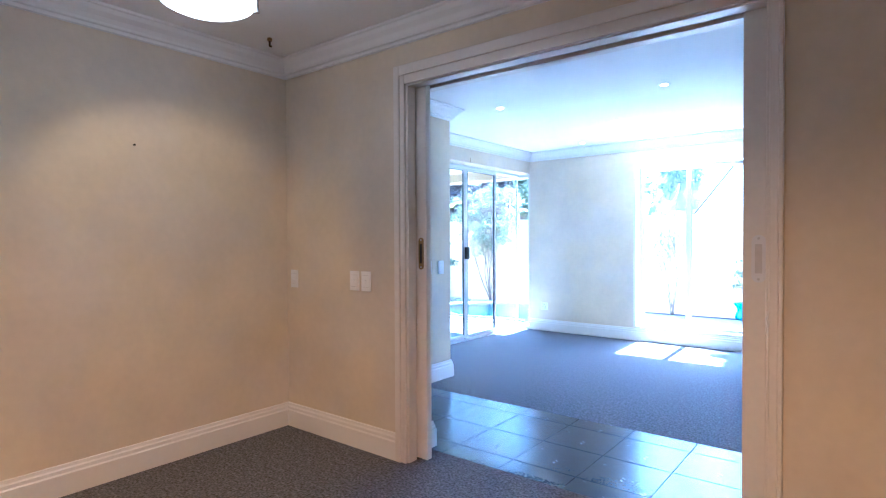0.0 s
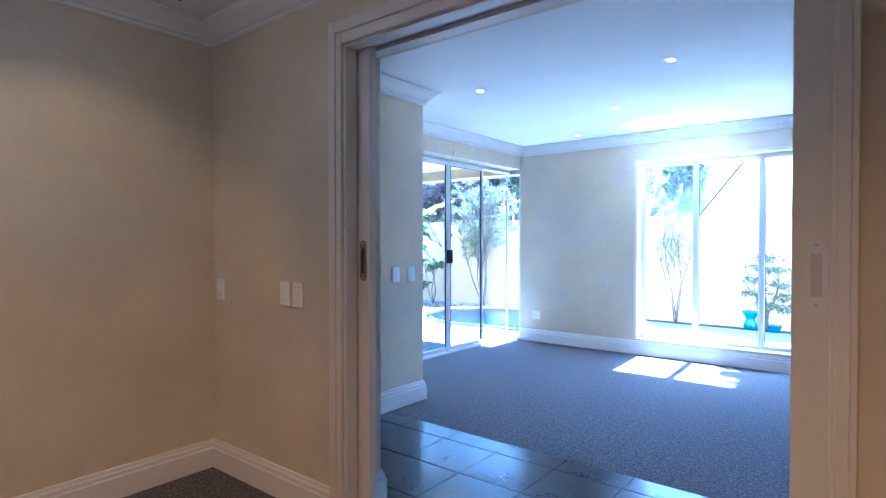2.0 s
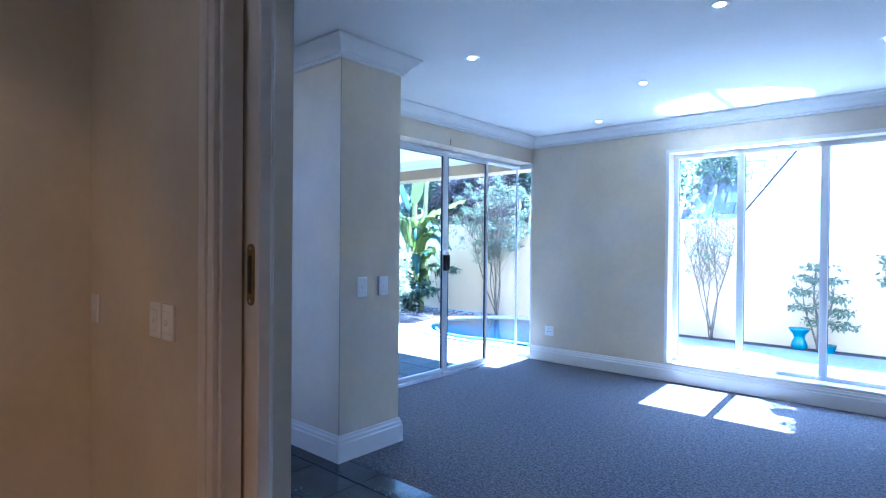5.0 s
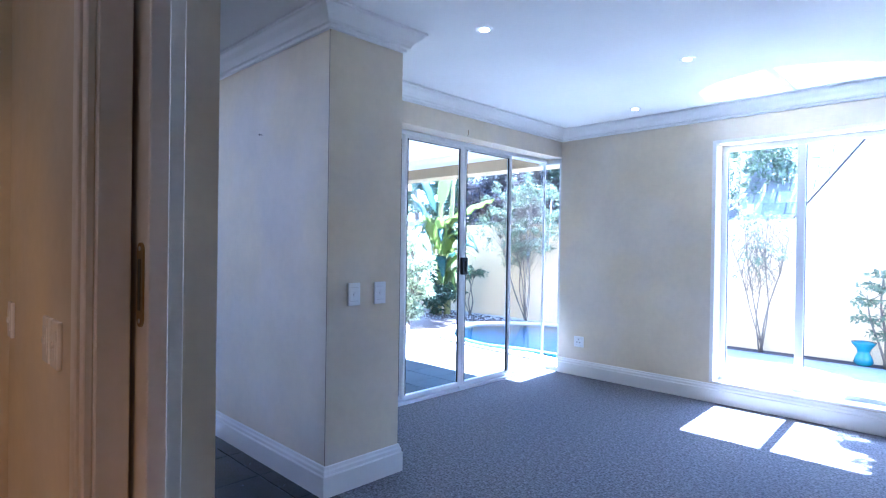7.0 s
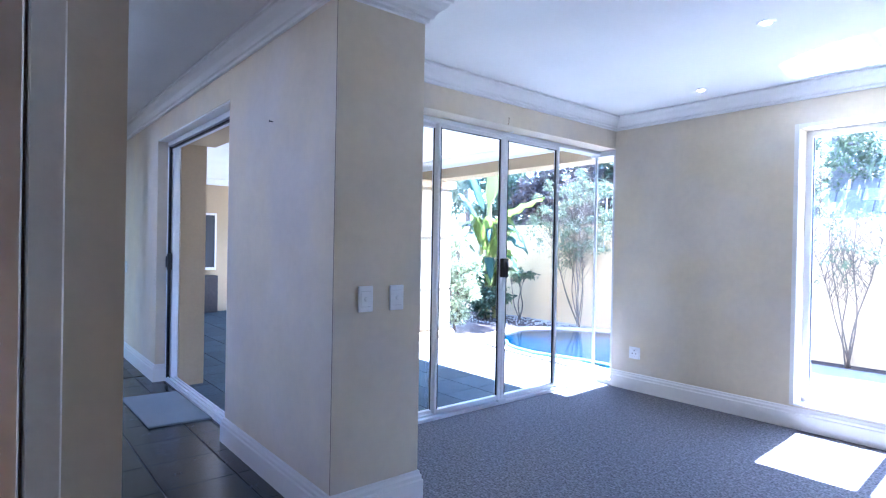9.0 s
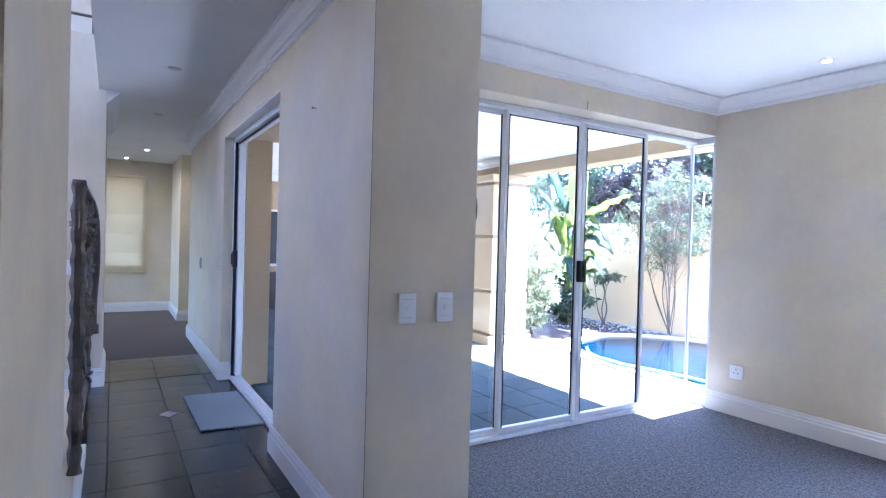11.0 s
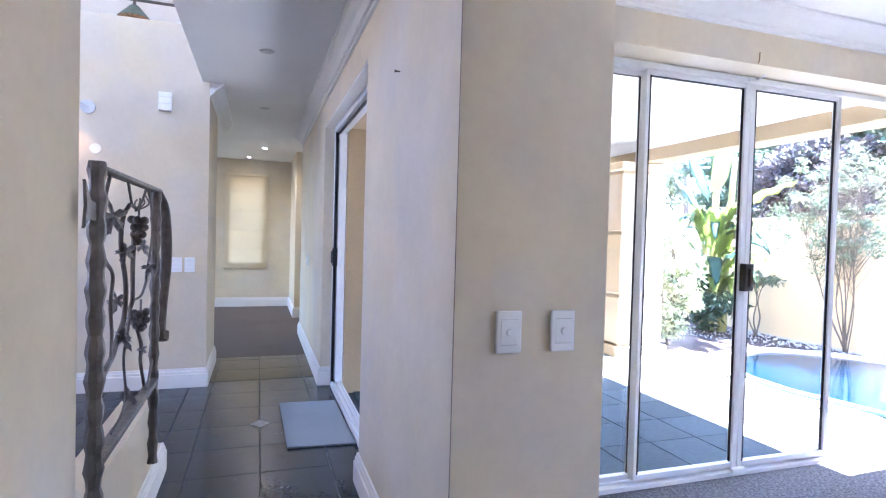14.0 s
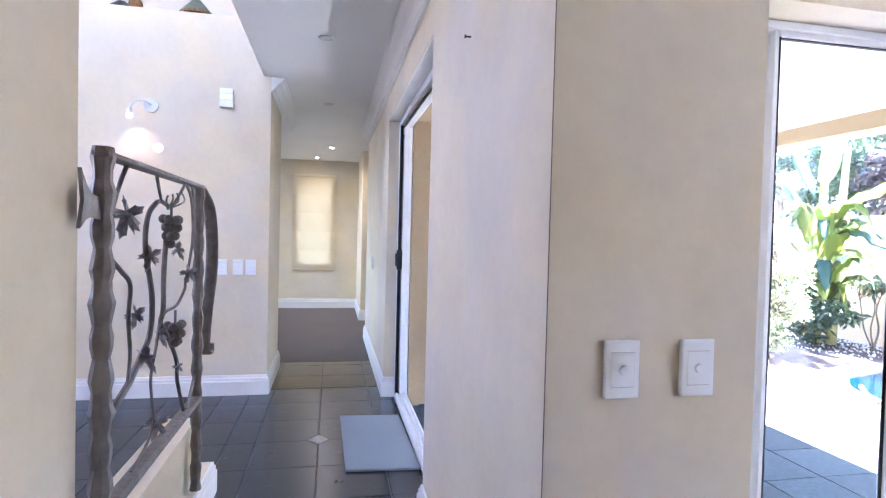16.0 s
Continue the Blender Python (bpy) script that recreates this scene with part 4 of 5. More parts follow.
# ---- upper landing ----
lr = thing("landing_rail", (XT - 0.08, 4.0, 2.88), "thin dark iron rail along the upper landing", "railing")
part("handrail", tube(bmesh.new(), [(XT - 0.12, 1.2, 3.06), (XT - 0.12, YT - 0.05, 3.06)], 0.012, 8), IRON, lr)
for i in range(4):
    part("post", tube(bmesh.new(), [(XT - 0.12, 1.4 + i * 1.38, 2.87), (XT - 0.12, 1.4 + i * 1.38, 3.06)], 0.01, 8), IRON, lr)


def pendant_hat(x, y, z, r, mat):
    p = thing("metal_lamp", (x, y, z), "lamp with a wide conical metal shade on the landing edge", "lamp")
    bm = bmesh.new()
    disc(bm, (x, y, z + 0.07), (0, 0, 1), r, 0.10, 32, top=r * 0.25)
    part("shade", bm, mat, p)
    part("stem", tube(bmesh.new(), [(x, y, z + 0.1), (x, y, z + 0.3)], 0.012, 8), IRON, p)
    part("lower_dish", disc(bmesh.new(), (x, y, z + 0.012), (0, 0, 1), r * 0.96, 0.016, 32), STRAW, p, "warm brown underside")
    return p


pendant_hat(XT - 0.1, 5.08, 2.885, 0.12, SHADE_METAL)
orn = thing("ornament", (XT - 0.1, 4.62, 2.88), "dark ornament with a reddish ball on the landing edge", "ornament")
part("base", disc(bmesh.new(), (XT - 0.1, 4.56, 2.91), (0, 0, 1), 0.11, 0.06, 20, top=0.03), BLACK, orn)
bm = bmesh.new()
bmesh.ops.create_icosphere(bm, subdivisions=2, radius=0.05, matrix=Matrix.Translation((XT - 0.08, 4.66, 2.925)))
part("ball", bm, STRAW, orn, "reddish brown ball", smooth=True)

# ---- outside: ground, patio, pool ----
GZ = -0.10
structure("ground", boxes((-400, 400, YP, 400, GZ - 0.6, GZ - 0.02), (-400, -12.6, -400, YP, GZ - 0.6, GZ - 0.02), (XR + 0.2, 400, -400, YP, GZ - 0.6, GZ - 0.02)), SOIL, "reddish garden soil", "ground")
patio = structure("pavement_patio", boxes((-12.5, -4.765, YP - 0.3, 9.3, GZ - 0.02, GZ + 0.02)), PATIO_GROUT, "dark grout bed of the slate patio", "patio")
# the arm below the tall window is unseen, added under the ceiling patch lamp
POOL = smooth_path([(-7.45, 11.35, 0), (-6.9, 10.85, 0), (-6.0, 10.72, 0), (-5.0, 10.62, 0), (-4.0, 10.42, 0), (-2.9, 10.36, 0), (-2.0, 10.42, 0), (-1.75, 10.7, 0), (-2.0, 11.02, 0), (-2.9, 11.1, 0), (-3.9, 11.3, 0), (-4.1, 12.0, 0), (-4.6, 12.8, 0), (-5.8, 13.05, 0), (-6.9, 12.95, 0), (-7.6, 12.2, 0), (-7.45, 11.35, 0)], 5)[:-1]


def inside(x, y, ring):
    hit = False
    for a, b in zip(ring, ring[1:] + ring[:1]):
        if (a.y > y) != (b.y > y) and x < a.x + (y - a.y) / (b.y - a.y) * (b.x - a.x):
            hit = not hit
    return hit


verts, faces = [], []
S = 0.1
for i in range(203):
    for j in range(41):
        x, y = -12.2 + i * S, 9.0 + j * S
        bed = (x < -7.75 + 0.12 * math.sin(y * 5) and y > 10.9 + 0.08 * math.sin(x * 4)) or (x < -5.8 and y > 12.98)
        if not bed and not inside(x + S / 2, y + S / 2, POOL):
            k = len(verts)
            verts += [(x, y, GZ + 0.01), (x + S, y, GZ + 0.01), (x + S, y + S, GZ + 0.01), (x, y + S, GZ + 0.01)]
            faces.append((k, k + 1, k + 2, k + 3))
me = bpy.data.meshes.new("pavement")
me.from_pydata(verts, [], faces)
me.materials.append(PAVING)
tagged(new("pavement", me), "grey stone paving in full sun", "paving", kind="structure")
bm = bmesh.new()
bm.faces.new([bm.verts.new((p.x, p.y, GZ + 0.012)) for p in POOL])
structure("water", bm, WATER, "blue swimming pool water", "pool water")
bm = bmesh.new()
rows = []
for i, p in enumerate(POOL):
    d = (POOL[(i + 1) % len(POOL)] - POOL[i - 1]).normalized()
    n = Vector((d.y, -d.x, 0))
    rows.append([bm.verts.new((p.x + n.x * o, p.y + n.y * o, z)) for o, z in ((-0.04, GZ - 0.015), (-0.04, GZ + 0.035), (0.2, GZ + 0.035), (0.2, GZ + 0.0))])
for r0, r1 in zip(rows, rows[1:] + rows[:1]):
    for k in range(3):
        bm.faces.new((r0[k], r0[k + 1], r1[k + 1], r1[k]))
structure("pool_edge", bm, COPING, "pale stone coping round the pool", "pool coping")
hose = tube(bmesh.new(), smooth_path([(-6.95, 11.0, GZ + 0.05), (-6.6, 10.72, GZ + 0.055), (-6.1, 10.62, GZ + 0.055), (-5.6, 10.72, GZ + 0.055), (-5.2, 10.9, GZ + 0.02)], 8), 0.02, 8)
tagged(new("pool_hose", mesh_of("pool_hose", hose, HOSE, True)), "pale turquoise pool hose lying along the coping", "hose")
structure("wall_garden", boxes((-30, 8, 13.55, 13.8, GZ - 0.02, 1.64), (-30, 8, 13.52, 13.83, 1.64, 1.69)), GARDEN_PAINT, "cream plastered boundary wall", "garden wall")
structure("ceiling_patio", boxes((-12.5, -4.80, 6.953, 10.3, CEIL, CEIL + 0.1)), WHITE_PAINT, "white patio ceiling", "ceiling")
structure("wall_patio_beam", boxes((-12.7, -4.80, 10.3, 10.6, 2.2, CEIL + 0.15)), PAINT_OUT, "ochre beam along the patio's edge", "beam")
structure("cornice_patio", sweep([(-4.80, 10.3), (-12.5, 10.3), (-12.5, YP + 0.012), (-4.80, YP + 0.012)], CORNICE), WHITE_PAINT, "white patio cornice", "cornice")
structure("wall_patio_end", boxes((-12.7, -12.5, YP, 10.6, GZ, 2.6)), PAINT_OUT, "ochre wall closing the patio", "wall")
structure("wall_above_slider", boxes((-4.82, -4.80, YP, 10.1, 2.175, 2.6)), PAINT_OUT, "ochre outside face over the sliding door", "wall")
structure("roof", boxes((XT - 3.1, -3.55, 0.5, 7.5, 5.36, 5.5), (-13.0, XT - 2.8, -1.2, 10.62, 2.62, 2.75), (-4.04, 3.0, -1.2, 10.12, 2.62, 2.75), (XT - 2.8, -4.04, YP, 10.62, 2.62, 2.75)), STONE, "flat roof over the house", "roof")
structure("wall_upper_outside", boxes((-10.2, XT - 2.8, 0.8, 7.0, 2.6, 5.2), (XT - 2.8, -3.85, 7.0, 7.2, 2.6, 5.2)), PAINT_OUT, "ochre upper wall", "wall")

# dark window and door in the patio's end wall
pw = thing("window_2", (-12.5, 8.5, 0.7), "dark window with a cream frame in the patio wall", "window", kind="structure")
part("window_frame", boxes((-12.5, -12.47, 8.14, 8.76, 0.72, 0.77), (-12.5, -12.47, 8.14, 8.76, 1.76, 1.80), (-12.5, -12.47, 8.73, 8.76, 0.77, 1.76), (-12.5, -12.47, 8.14, 8.17, 0.77, 1.76)), TRIM, pw)
part("pane", boxes((-12.499, -12.49, 8.17, 8.73, 0.77, 1.76)), BLACK, pw, "dark glass")
cab = thing("patio_cupboard", (-12.45, 8.3, GZ), "low dark wooden cupboard under the patio window", "cupboard")
part("body", boxes((-12.499, -12.3, 8.14, 8.75, GZ + 0.02, 0.62), bevel=0.01), DARK_WOOD, cab)
dr = thing("door_1", (-12.5, 9.1, GZ), "dark wooden patio door", "door", kind="structure")
part("leaf", boxes((-12.499, -12.46, 9.13, 9.9, GZ + 0.02, 2.0), bevel=0.005), DARK_WOOD, dr)
part("frame", boxes((-12.5, -12.45, 9.08, 9.13, GZ + 0.02, 2.05), (-12.5, -12.45, 9.13, 9.9, 2.0, 2.05)), DARK_WOOD, dr)

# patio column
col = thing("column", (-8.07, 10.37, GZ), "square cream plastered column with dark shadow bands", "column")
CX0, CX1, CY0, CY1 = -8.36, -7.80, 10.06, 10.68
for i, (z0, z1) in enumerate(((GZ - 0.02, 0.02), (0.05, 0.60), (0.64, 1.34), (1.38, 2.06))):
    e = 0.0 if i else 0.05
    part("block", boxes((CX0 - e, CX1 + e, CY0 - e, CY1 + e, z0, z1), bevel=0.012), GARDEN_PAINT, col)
# core in darker paint, which puts the gaps' shadow bands into the colour
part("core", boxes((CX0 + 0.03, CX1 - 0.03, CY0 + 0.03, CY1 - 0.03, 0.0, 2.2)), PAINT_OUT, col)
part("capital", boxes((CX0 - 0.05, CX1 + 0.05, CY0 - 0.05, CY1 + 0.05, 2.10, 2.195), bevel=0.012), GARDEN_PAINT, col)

outdoor = thing("wall_lantern", (-8.24, CY0, 1.74), "dark oval bulkhead lamp on the plastered column", "wall lamp")
bm = disc(bmesh.new(), (-8.24, CY0 - 0.03, 1.74), (0, -1, 0), 0.09, 0.06, 24, top=0.07)
bmesh.ops.scale(bm, vec=(0.8, 1, 2.1), space=Matrix.Translation((8.24, 0, -1.74)), verts=bm.verts[:])
part("housing", bm, BLACK, outdoor)
bm = disc(bmesh.new(), (-8.24, CY0 - 0.066, 1.74), (0, -1, 0), 0.05, 0.014, 24, top=0.035)
bmesh.ops.scale(bm, vec=(0.8, 1, 2.1), space=Matrix.Translation((8.24, 0, -1.74)), verts=bm.verts[:])
part("diffuser", bm, IRON, outdoor, "dull brown cover")

# ---- planting ----


def leaves_mesh(name, mat, spots, size, seed, long=2.2):
    """Many small pointed leaves round the given (centre, spread) clumps: spots are (x, y, z, rx, ry, rz, count)."""
    rnd = random.Random(seed)
    verts, faces = [], []
    for cx, cy, cz, rx, ry, rz, count in spots:
        for _ in range(count):
            while True:
                p = Vector((rnd.uniform(-1, 1), rnd.uniform(-1, 1), rnd.uniform(-1, 1)))
                if p.length <= 1:
                    break
            p = p * (0.55 + 0.45 * rnd.random())
            c = Vector((cx + p.x * rx, cy + p.y * ry, cz + p.z * rz))
            s = size * rnd.uniform(0.6, 1.3)
            a = Vector((rnd.uniform(-1, 1), rnd.uniform(-1, 1), rnd.uniform(-1.1, 0.4))).normalized()
            b = a.orthogonal().normalized()
            b.rotate(Matrix.Rotation(rnd.uniform(0, math.tau), 3, a))
            k = len(verts)
            verts += [c, c + a * s * long * 0.45 + b * s * 0.4, c + a * s * long, c + a * s * long * 0.45 - b * s * 0.4]
            faces.append((k, k + 1, k + 2, k + 3))
    me = bpy.data.meshes.new(name)
    me.from_pydata(verts, [], faces)
    me.materials.append(mat)
    return me


def child(name, me, parent, label=""):
    ob = new(name, me)
    ob.parent = parent
    ob.matrix_parent_inverse = parent.matrix_world.inverted()
    return tagged(ob, label)


def slim_tree(name, base, tips, radius, clumps, size, mat, label, category, seed, wobble=0.06):
    """Several thin stems from one base to the tips, with twigs and a crown of loose leaf clumps."""
    rnd = random.Random(seed)
    t = thing(name, base, label, category)
    b = Vector(base)
    for tip in tips:
        e = Vector(tip)
        mid = [b + (e - b) * f + Vector((rnd.uniform(-wobble, wobble), rnd.uniform(-wobble, wobble), 0)) for f in (0.33, 0.66)]
        bm = tube(bmesh.new(), smooth_path([b + Vector((rnd.uniform(-0.03, 0.03), rnd.uniform(-0.03, 0.03), 0)), *mid, e], 6), radius * rnd.uniform(0.7, 1.1), 7, 0.35)
        for c in clumps:
            q = Vector(c[:3])
            if (q - e).length < 0.8 and rnd.random() < 0.5:
                f = min(0.95, max(0.4, (q.z - b.z) / (e.z - b.z) - rnd.uniform(0.1, 0.35)))
                fork = mid[0] + (mid[1] - mid[0]) * (f - 0.33) / 0.33 if f < 0.66 else mid[1] + (e - mid[1]) * (f - 0.66) / 0.34
                tube(bm, smooth_path([fork, (fork + q) / 2 + Vector((rnd.uniform(-0.04, 0.04), 0, 0.03)), q + Vector((rnd.uniform(-0.1, 0.1), 0, rnd.uniform(-0.05, 0.15)))], 4), radius * 0.35, 5, 0.3)
        part("trunk", bm, BARK, t, smooth=True)
    child("crown", leaves_mesh("crown", mat, clumps, size, seed), t)
    return t


def clump_cloud(centre, spread, count, each, leaves, seed):
    rnd = random.Random(seed)
    out = []
    for _ in range(count):
        while True:
            p = Vector((rnd.uniform(-1, 1), rnd.uniform(-1, 1), rnd.uniform(-1, 1)))
            if p.length <= 1:
                break
        r = each * rnd.uniform(0.6, 1.3)
        out.append((centre[0] + p.x * spread[0], centre[1] + p.y * spread[1], centre[2] + p.z * spread[2], r, r, r * 0.7, leaves))
    return out


G0 = GZ - 0.02
slim_tree("garden_tree", (-7.5, 13.4, G0), [(-8.3, 13.3, 1.9), (-7.9, 13.2, 2.2), (-7.55, 13.2, 2.4), (-7.3, 13.1, 2.3), (-7.1, 13.0, 2.0), (-7.7, 13.3, 1.7), (-7.2, 13.2, 1.6), (-8.0, 13.2, 1.5), (-7.4, 13.0, 2.1)], 0.011,
          clump_cloud((-7.45, 13.1, 1.8), (0.95, 0.45, 0.85), 120, 0.15, 60, 3), 0.024, LEAF_TREE, "slender many-stemmed garden tree against the cream wall", "tree", 3)
slim_tree("window_tree", (-3.55, 13.35, G0), [(-4.0, 13.2, 1.55), (-3.75, 13.2, 1.7), (-3.45, 13.2, 1.8), (-3.2, 13.2, 1.5), (-3.6, 13.2, 1.3)], 0.013,
          clump_cloud((-3.6, 13.15, 1.35), (0.42, 0.25, 0.6), 44, 0.1, 16, 5), 0.022, LEAF_TREE, "young slender tree with sparse leaves", "tree", 5)
slim_tree("shrub", (-8.75, 13.25, G0), [(-8.95, 13.2, 0.62), (-8.6, 13.2, 0.7), (-8.75, 13.2, 0.68)], 0.018,
          clump_cloud((-8.75, 13.2, 0.76), (0.35, 0.25, 0.1), 14, 0.1, 45, 7), 0.035, LEAF_TREE, "small bare-stemmed shrub with a flat crown", "shrub", 7)
slim_tree("conifer", (-2.2, 13.3, G0), [(-2.25, 13.25, 1.0), (-2.4, 13.2, 0.75), (-2.05, 13.2, 0.7)], 0.02,
          [(-2.2 + dx, 13.2, z, 0.24, 0.2, 0.07, 90) for z, dx in ((1.02, -0.03), (0.86, -0.12), (0.84, 0.1), (0.68, -0.2), (0.62, 0.16), (0.48, -0.18), (0.44, 0.22), (0.30, 0.0), (0.26, 0.24))], 0.035, LEAF_TREE, "layered drooping dark shrub", "shrub", 9)
slim_tree("side_shrub", (-1.05, 13.3, G0), [(-1.25, 13.2, 1.2), (-1.0, 13.2, 1.3), (-0.85, 13.2, 1.1)], 0.022,
          clump_cloud((-1.1, 13.2, 0.95), (0.4, 0.3, 0.42), 22, 0.16, 70, 11), 0.04, LEAF_TREE, "grey-green shrub against the wall", "shrub", 11)
# high clumps are out of view, added to dapple the carpet's sun patch
slim_tree("shade_tree", (0.8, 11.9, G0), [(-0.6, 11.6, 2.9), (0.2, 11.4, 3.4), (1.0, 12.0, 3.3), (-1.1, 12.2, 2.5)], 0.05,
          clump_cloud((-0.95, 11.35, 3.4), (0.95, 0.75, 0.35), 95, 0.17, 70, 13) + clump_cloud((-1.72, 11.15, 3.35), (0.34, 0.4, 0.2), 34, 0.13, 90, 20) + clump_cloud((-1.85, 11.5, 3.3), (0.42, 0.3, 0.25), 30, 0.13, 60, 18) + clump_cloud((-1.05, 12.3, 2.45), (0.35, 0.3, 0.35), 12, 0.14, 40, 14) + clump_cloud((-1.15, 12.45, 2.2), (0.3, 0.2, 0.4), 14, 0.13, 40, 19), 0.045, LEAF_DARK, "leafy tree overhanging the paving", "tree", 13)
slim_tree("white_shrub", (-8.45, 11.35, G0), [(-8.6, 11.3, 1.0), (-8.3, 11.3, 1.2), (-8.45, 11.4, 1.4)], 0.02,
          clump_cloud((-8.45, 11.35, 0.75), (0.40, 0.36, 0.75), 60, 0.17, 95, 15), 0.036, LEAF_WHITE, "white-variegated leafy shrub beside the column", "shrub", 15)
slim_tree("bush", (-9.2, 12.7, G0), [(-9.4, 12.7, 0.5), (-9.0, 12.7, 0.6)], 0.02,
          clump_cloud((-9.2, 12.7, 0.4), (0.6, 0.4, 0.4), 30, 0.22, 70, 17), 0.05, LEAF_DARK, "low dark green bush", "bush", 17)


def paddle_leaf(parent, base, tip, width, sag, mat, name="banana_leaf"):
    """A long paddle leaf with a midrib and drooping sides."""
    b, e = Vector(base), Vector(tip)
    side = (e - b).cross(Vector((0, 0, 1)))
    side = side.normalized() if side.length > 1e-4 else Vector((1, 0, 0))
    bm = bmesh.new()
    n = 14
    rows = []
    for i in range(n + 1):
        f = i / n
        p = b + (e - b) * f + Vector((0, 0, sag * math.sin(f * math.pi * 0.9) - sag * 0.5 * f * f))
        w = width * math.sin(math.pi * min(1, 0.04 + f * 0.96)) ** 0.6 * (0.25 if f < 0.12 else 1)
        wave = 0.03 * math.sin(i * 2.1)
        rows.append([bm.verts.new(p + side * w * s + Vector((0, 0, -abs(s) * w * 0.35 + wave * s))) for s in (-1, -0.5, 0, 0.5, 1)])
    for r0, r1 in zip(rows, rows[1:]):
        for k in range(4):
            bm.faces.new((r0[k], r0[k + 1], r1[k + 1], r1[k]))
    bmesh.ops.solidify(bm, geom=bm.faces[:], thickness=0.004)
    return part(name, bm, mat, parent, smooth=True)


ban = thing("banana_plant", (-9.3, 12.9, G0), "tall banana plant with broad bright green leaves", "banana plant")
rnd = random.Random(21)
for k, (dx, dy, h) in enumerate(((0, 0, 2.9), (0.16, 0.08, 2.6), (-0.18, 0.05, 1.7))):
    part("stem", tube(bmesh.new(), smooth_path([(-9.3 + dx, 12.9 + dy, G0), (-9.28 + dx * 1.3, 12.9 + dy, h * 0.6), (-9.24 + dx * 1.6, 12.88 + dy, h)], 6), 0.07, 10, 0.5), STALK, ban, "pale yellowish leaf-sheath stem", smooth=True)
for b, e, w, sag, mat in (((-9.2, 12.8, 1.62), (-7.65, 12.6, 2.12), 0.15, 0.10, LEAF_BANANA), ((-9.1, 12.8, 1.35), (-7.95, 12.55, 1.2), 0.14, 0.22, LEAF_BLUE), ((-9.45, 12.8, 1.7), (-9.85, 12.6, 2.35), 0.19, 0.10, LEAF_BLUE),
                          ((-9.3, 12.8, 1.9), (-9.75, 12.7, 2.9), 0.17, 0.10, LEAF_BLUE), ((-9.2, 12.8, 2.0), (-8.8, 12.7, 3.1), 0.15, 0.10, LEAF_LIGHT), ((-9.2, 12.8, 1.1), (-8.85, 12.45, 1.85), 0.14, 0.12, LEAF_BANANA),
                          ((-9.3, 12.8, 1.2), (-9.25, 12.4, 1.9), 0.13, 0.12, LEAF_BANANA), ((-9.1, 12.8, 1.0), (-8.45, 12.5, 1.5), 0.12, 0.2, LEAF_BANANA), ((-9.15, 12.8, 1.15), (-8.2, 12.6, 1.55), 0.11, 0.2, LEAF_LIGHT),
                          ((-9.4, 12.8, 1.0), (-9.9, 12.4, 1.5), 0.13, 0.2, LEAF_LIGHT), ((-9.2, 12.8, 0.9), (-8.7, 12.4, 0.7), 0.1, 0.3, LEAF_BLUE), ((-9.3, 12.8, 0.9), (-9.2, 12.2, 0.8), 0.1, 0.3, LEAF_BLUE)):
    paddle_leaf(ban, b, e, w, sag, mat)
for k in range(34):
    a = rnd.uniform(0, math.tau)
    h, reach = rnd.uniform(0.3, 1.5), rnd.uniform(0.5, 1.05)
    paddle_leaf(ban, (-9.25 + 0.12 * math.cos(a), 12.86 + 0.06 * math.sin(a), h), (-9.2 + reach * math.cos(a), 12.7 + 0.45 * reach * math.sin(a), h + rnd.uniform(-0.3, 0.4)), rnd.uniform(0.05, 0.095), rnd.uniform(0.15, 0.45), (LEAF_BANANA, LEAF_LIGHT, LEAF_BLUE)[k % 3])

# trees and bank beyond the wall
for name, at, spread, count, mat, seed in (("far_tree", (-10.5, 16.5, 3.0), (3.2, 1.2, 1.7), 150, LEAF_DARK, 31), ("far_tree", (-6.9, 16.2, 3.0), (2.0, 1.0, 1.7), 150, LEAF_TREE, 32), ("far_tree", (-15.0, 17.5, 3.4), (3.4, 1.5, 2.2), 120, LEAF_TREE, 33),
                                             ("bare_thicket", (-9.6, 15.6, 2.4), (1.3, 0.6, 0.8), 60, LEAF_HEDGE, 34), ("far_tree", (-6.6, 19.5, 3.6), (2.2, 1.2, 1.2), 90, LEAF_TREE, 35)):
    t = thing(name, (at[0], at[1], G0), "dense dark trees beyond the garden wall" if name == "far_tree" else "purple-brown twiggy thicket beyond the wall", "tree")
    part("trunk", tube(bmesh.new(), smooth_path([(at[0], at[1], G0), (at[0] + 0.1, at[1], 1.2), (at[0] - 0.1, at[1], at[2])], 5), 0.14, 9, 0.5), BARK, t)
    child("crown", leaves_mesh("crown", mat, clump_cloud(at, spread, count, 0.42, 170, seed), 0.062, seed), t)

creeper = thing("creeper", (-4.49, 15.5, G0), "pale variegated creeper climbing a thin pole", "creeper")
part("pole", tube(bmesh.new(), [(-4.47, 15.5, G0), (-4.5, 15.5, 3.0)], 0.02, 7), BARK, creeper)
child("leaves", leaves_mesh("leaves", LEAF_WHITE, [(-4.49 + 0.04 * math.sin(k * 1.7), 15.48, 1.5 + k * 0.09, 0.09, 0.09, 0.06, 22) for k in range(17)], 0.04, 61), creeper)

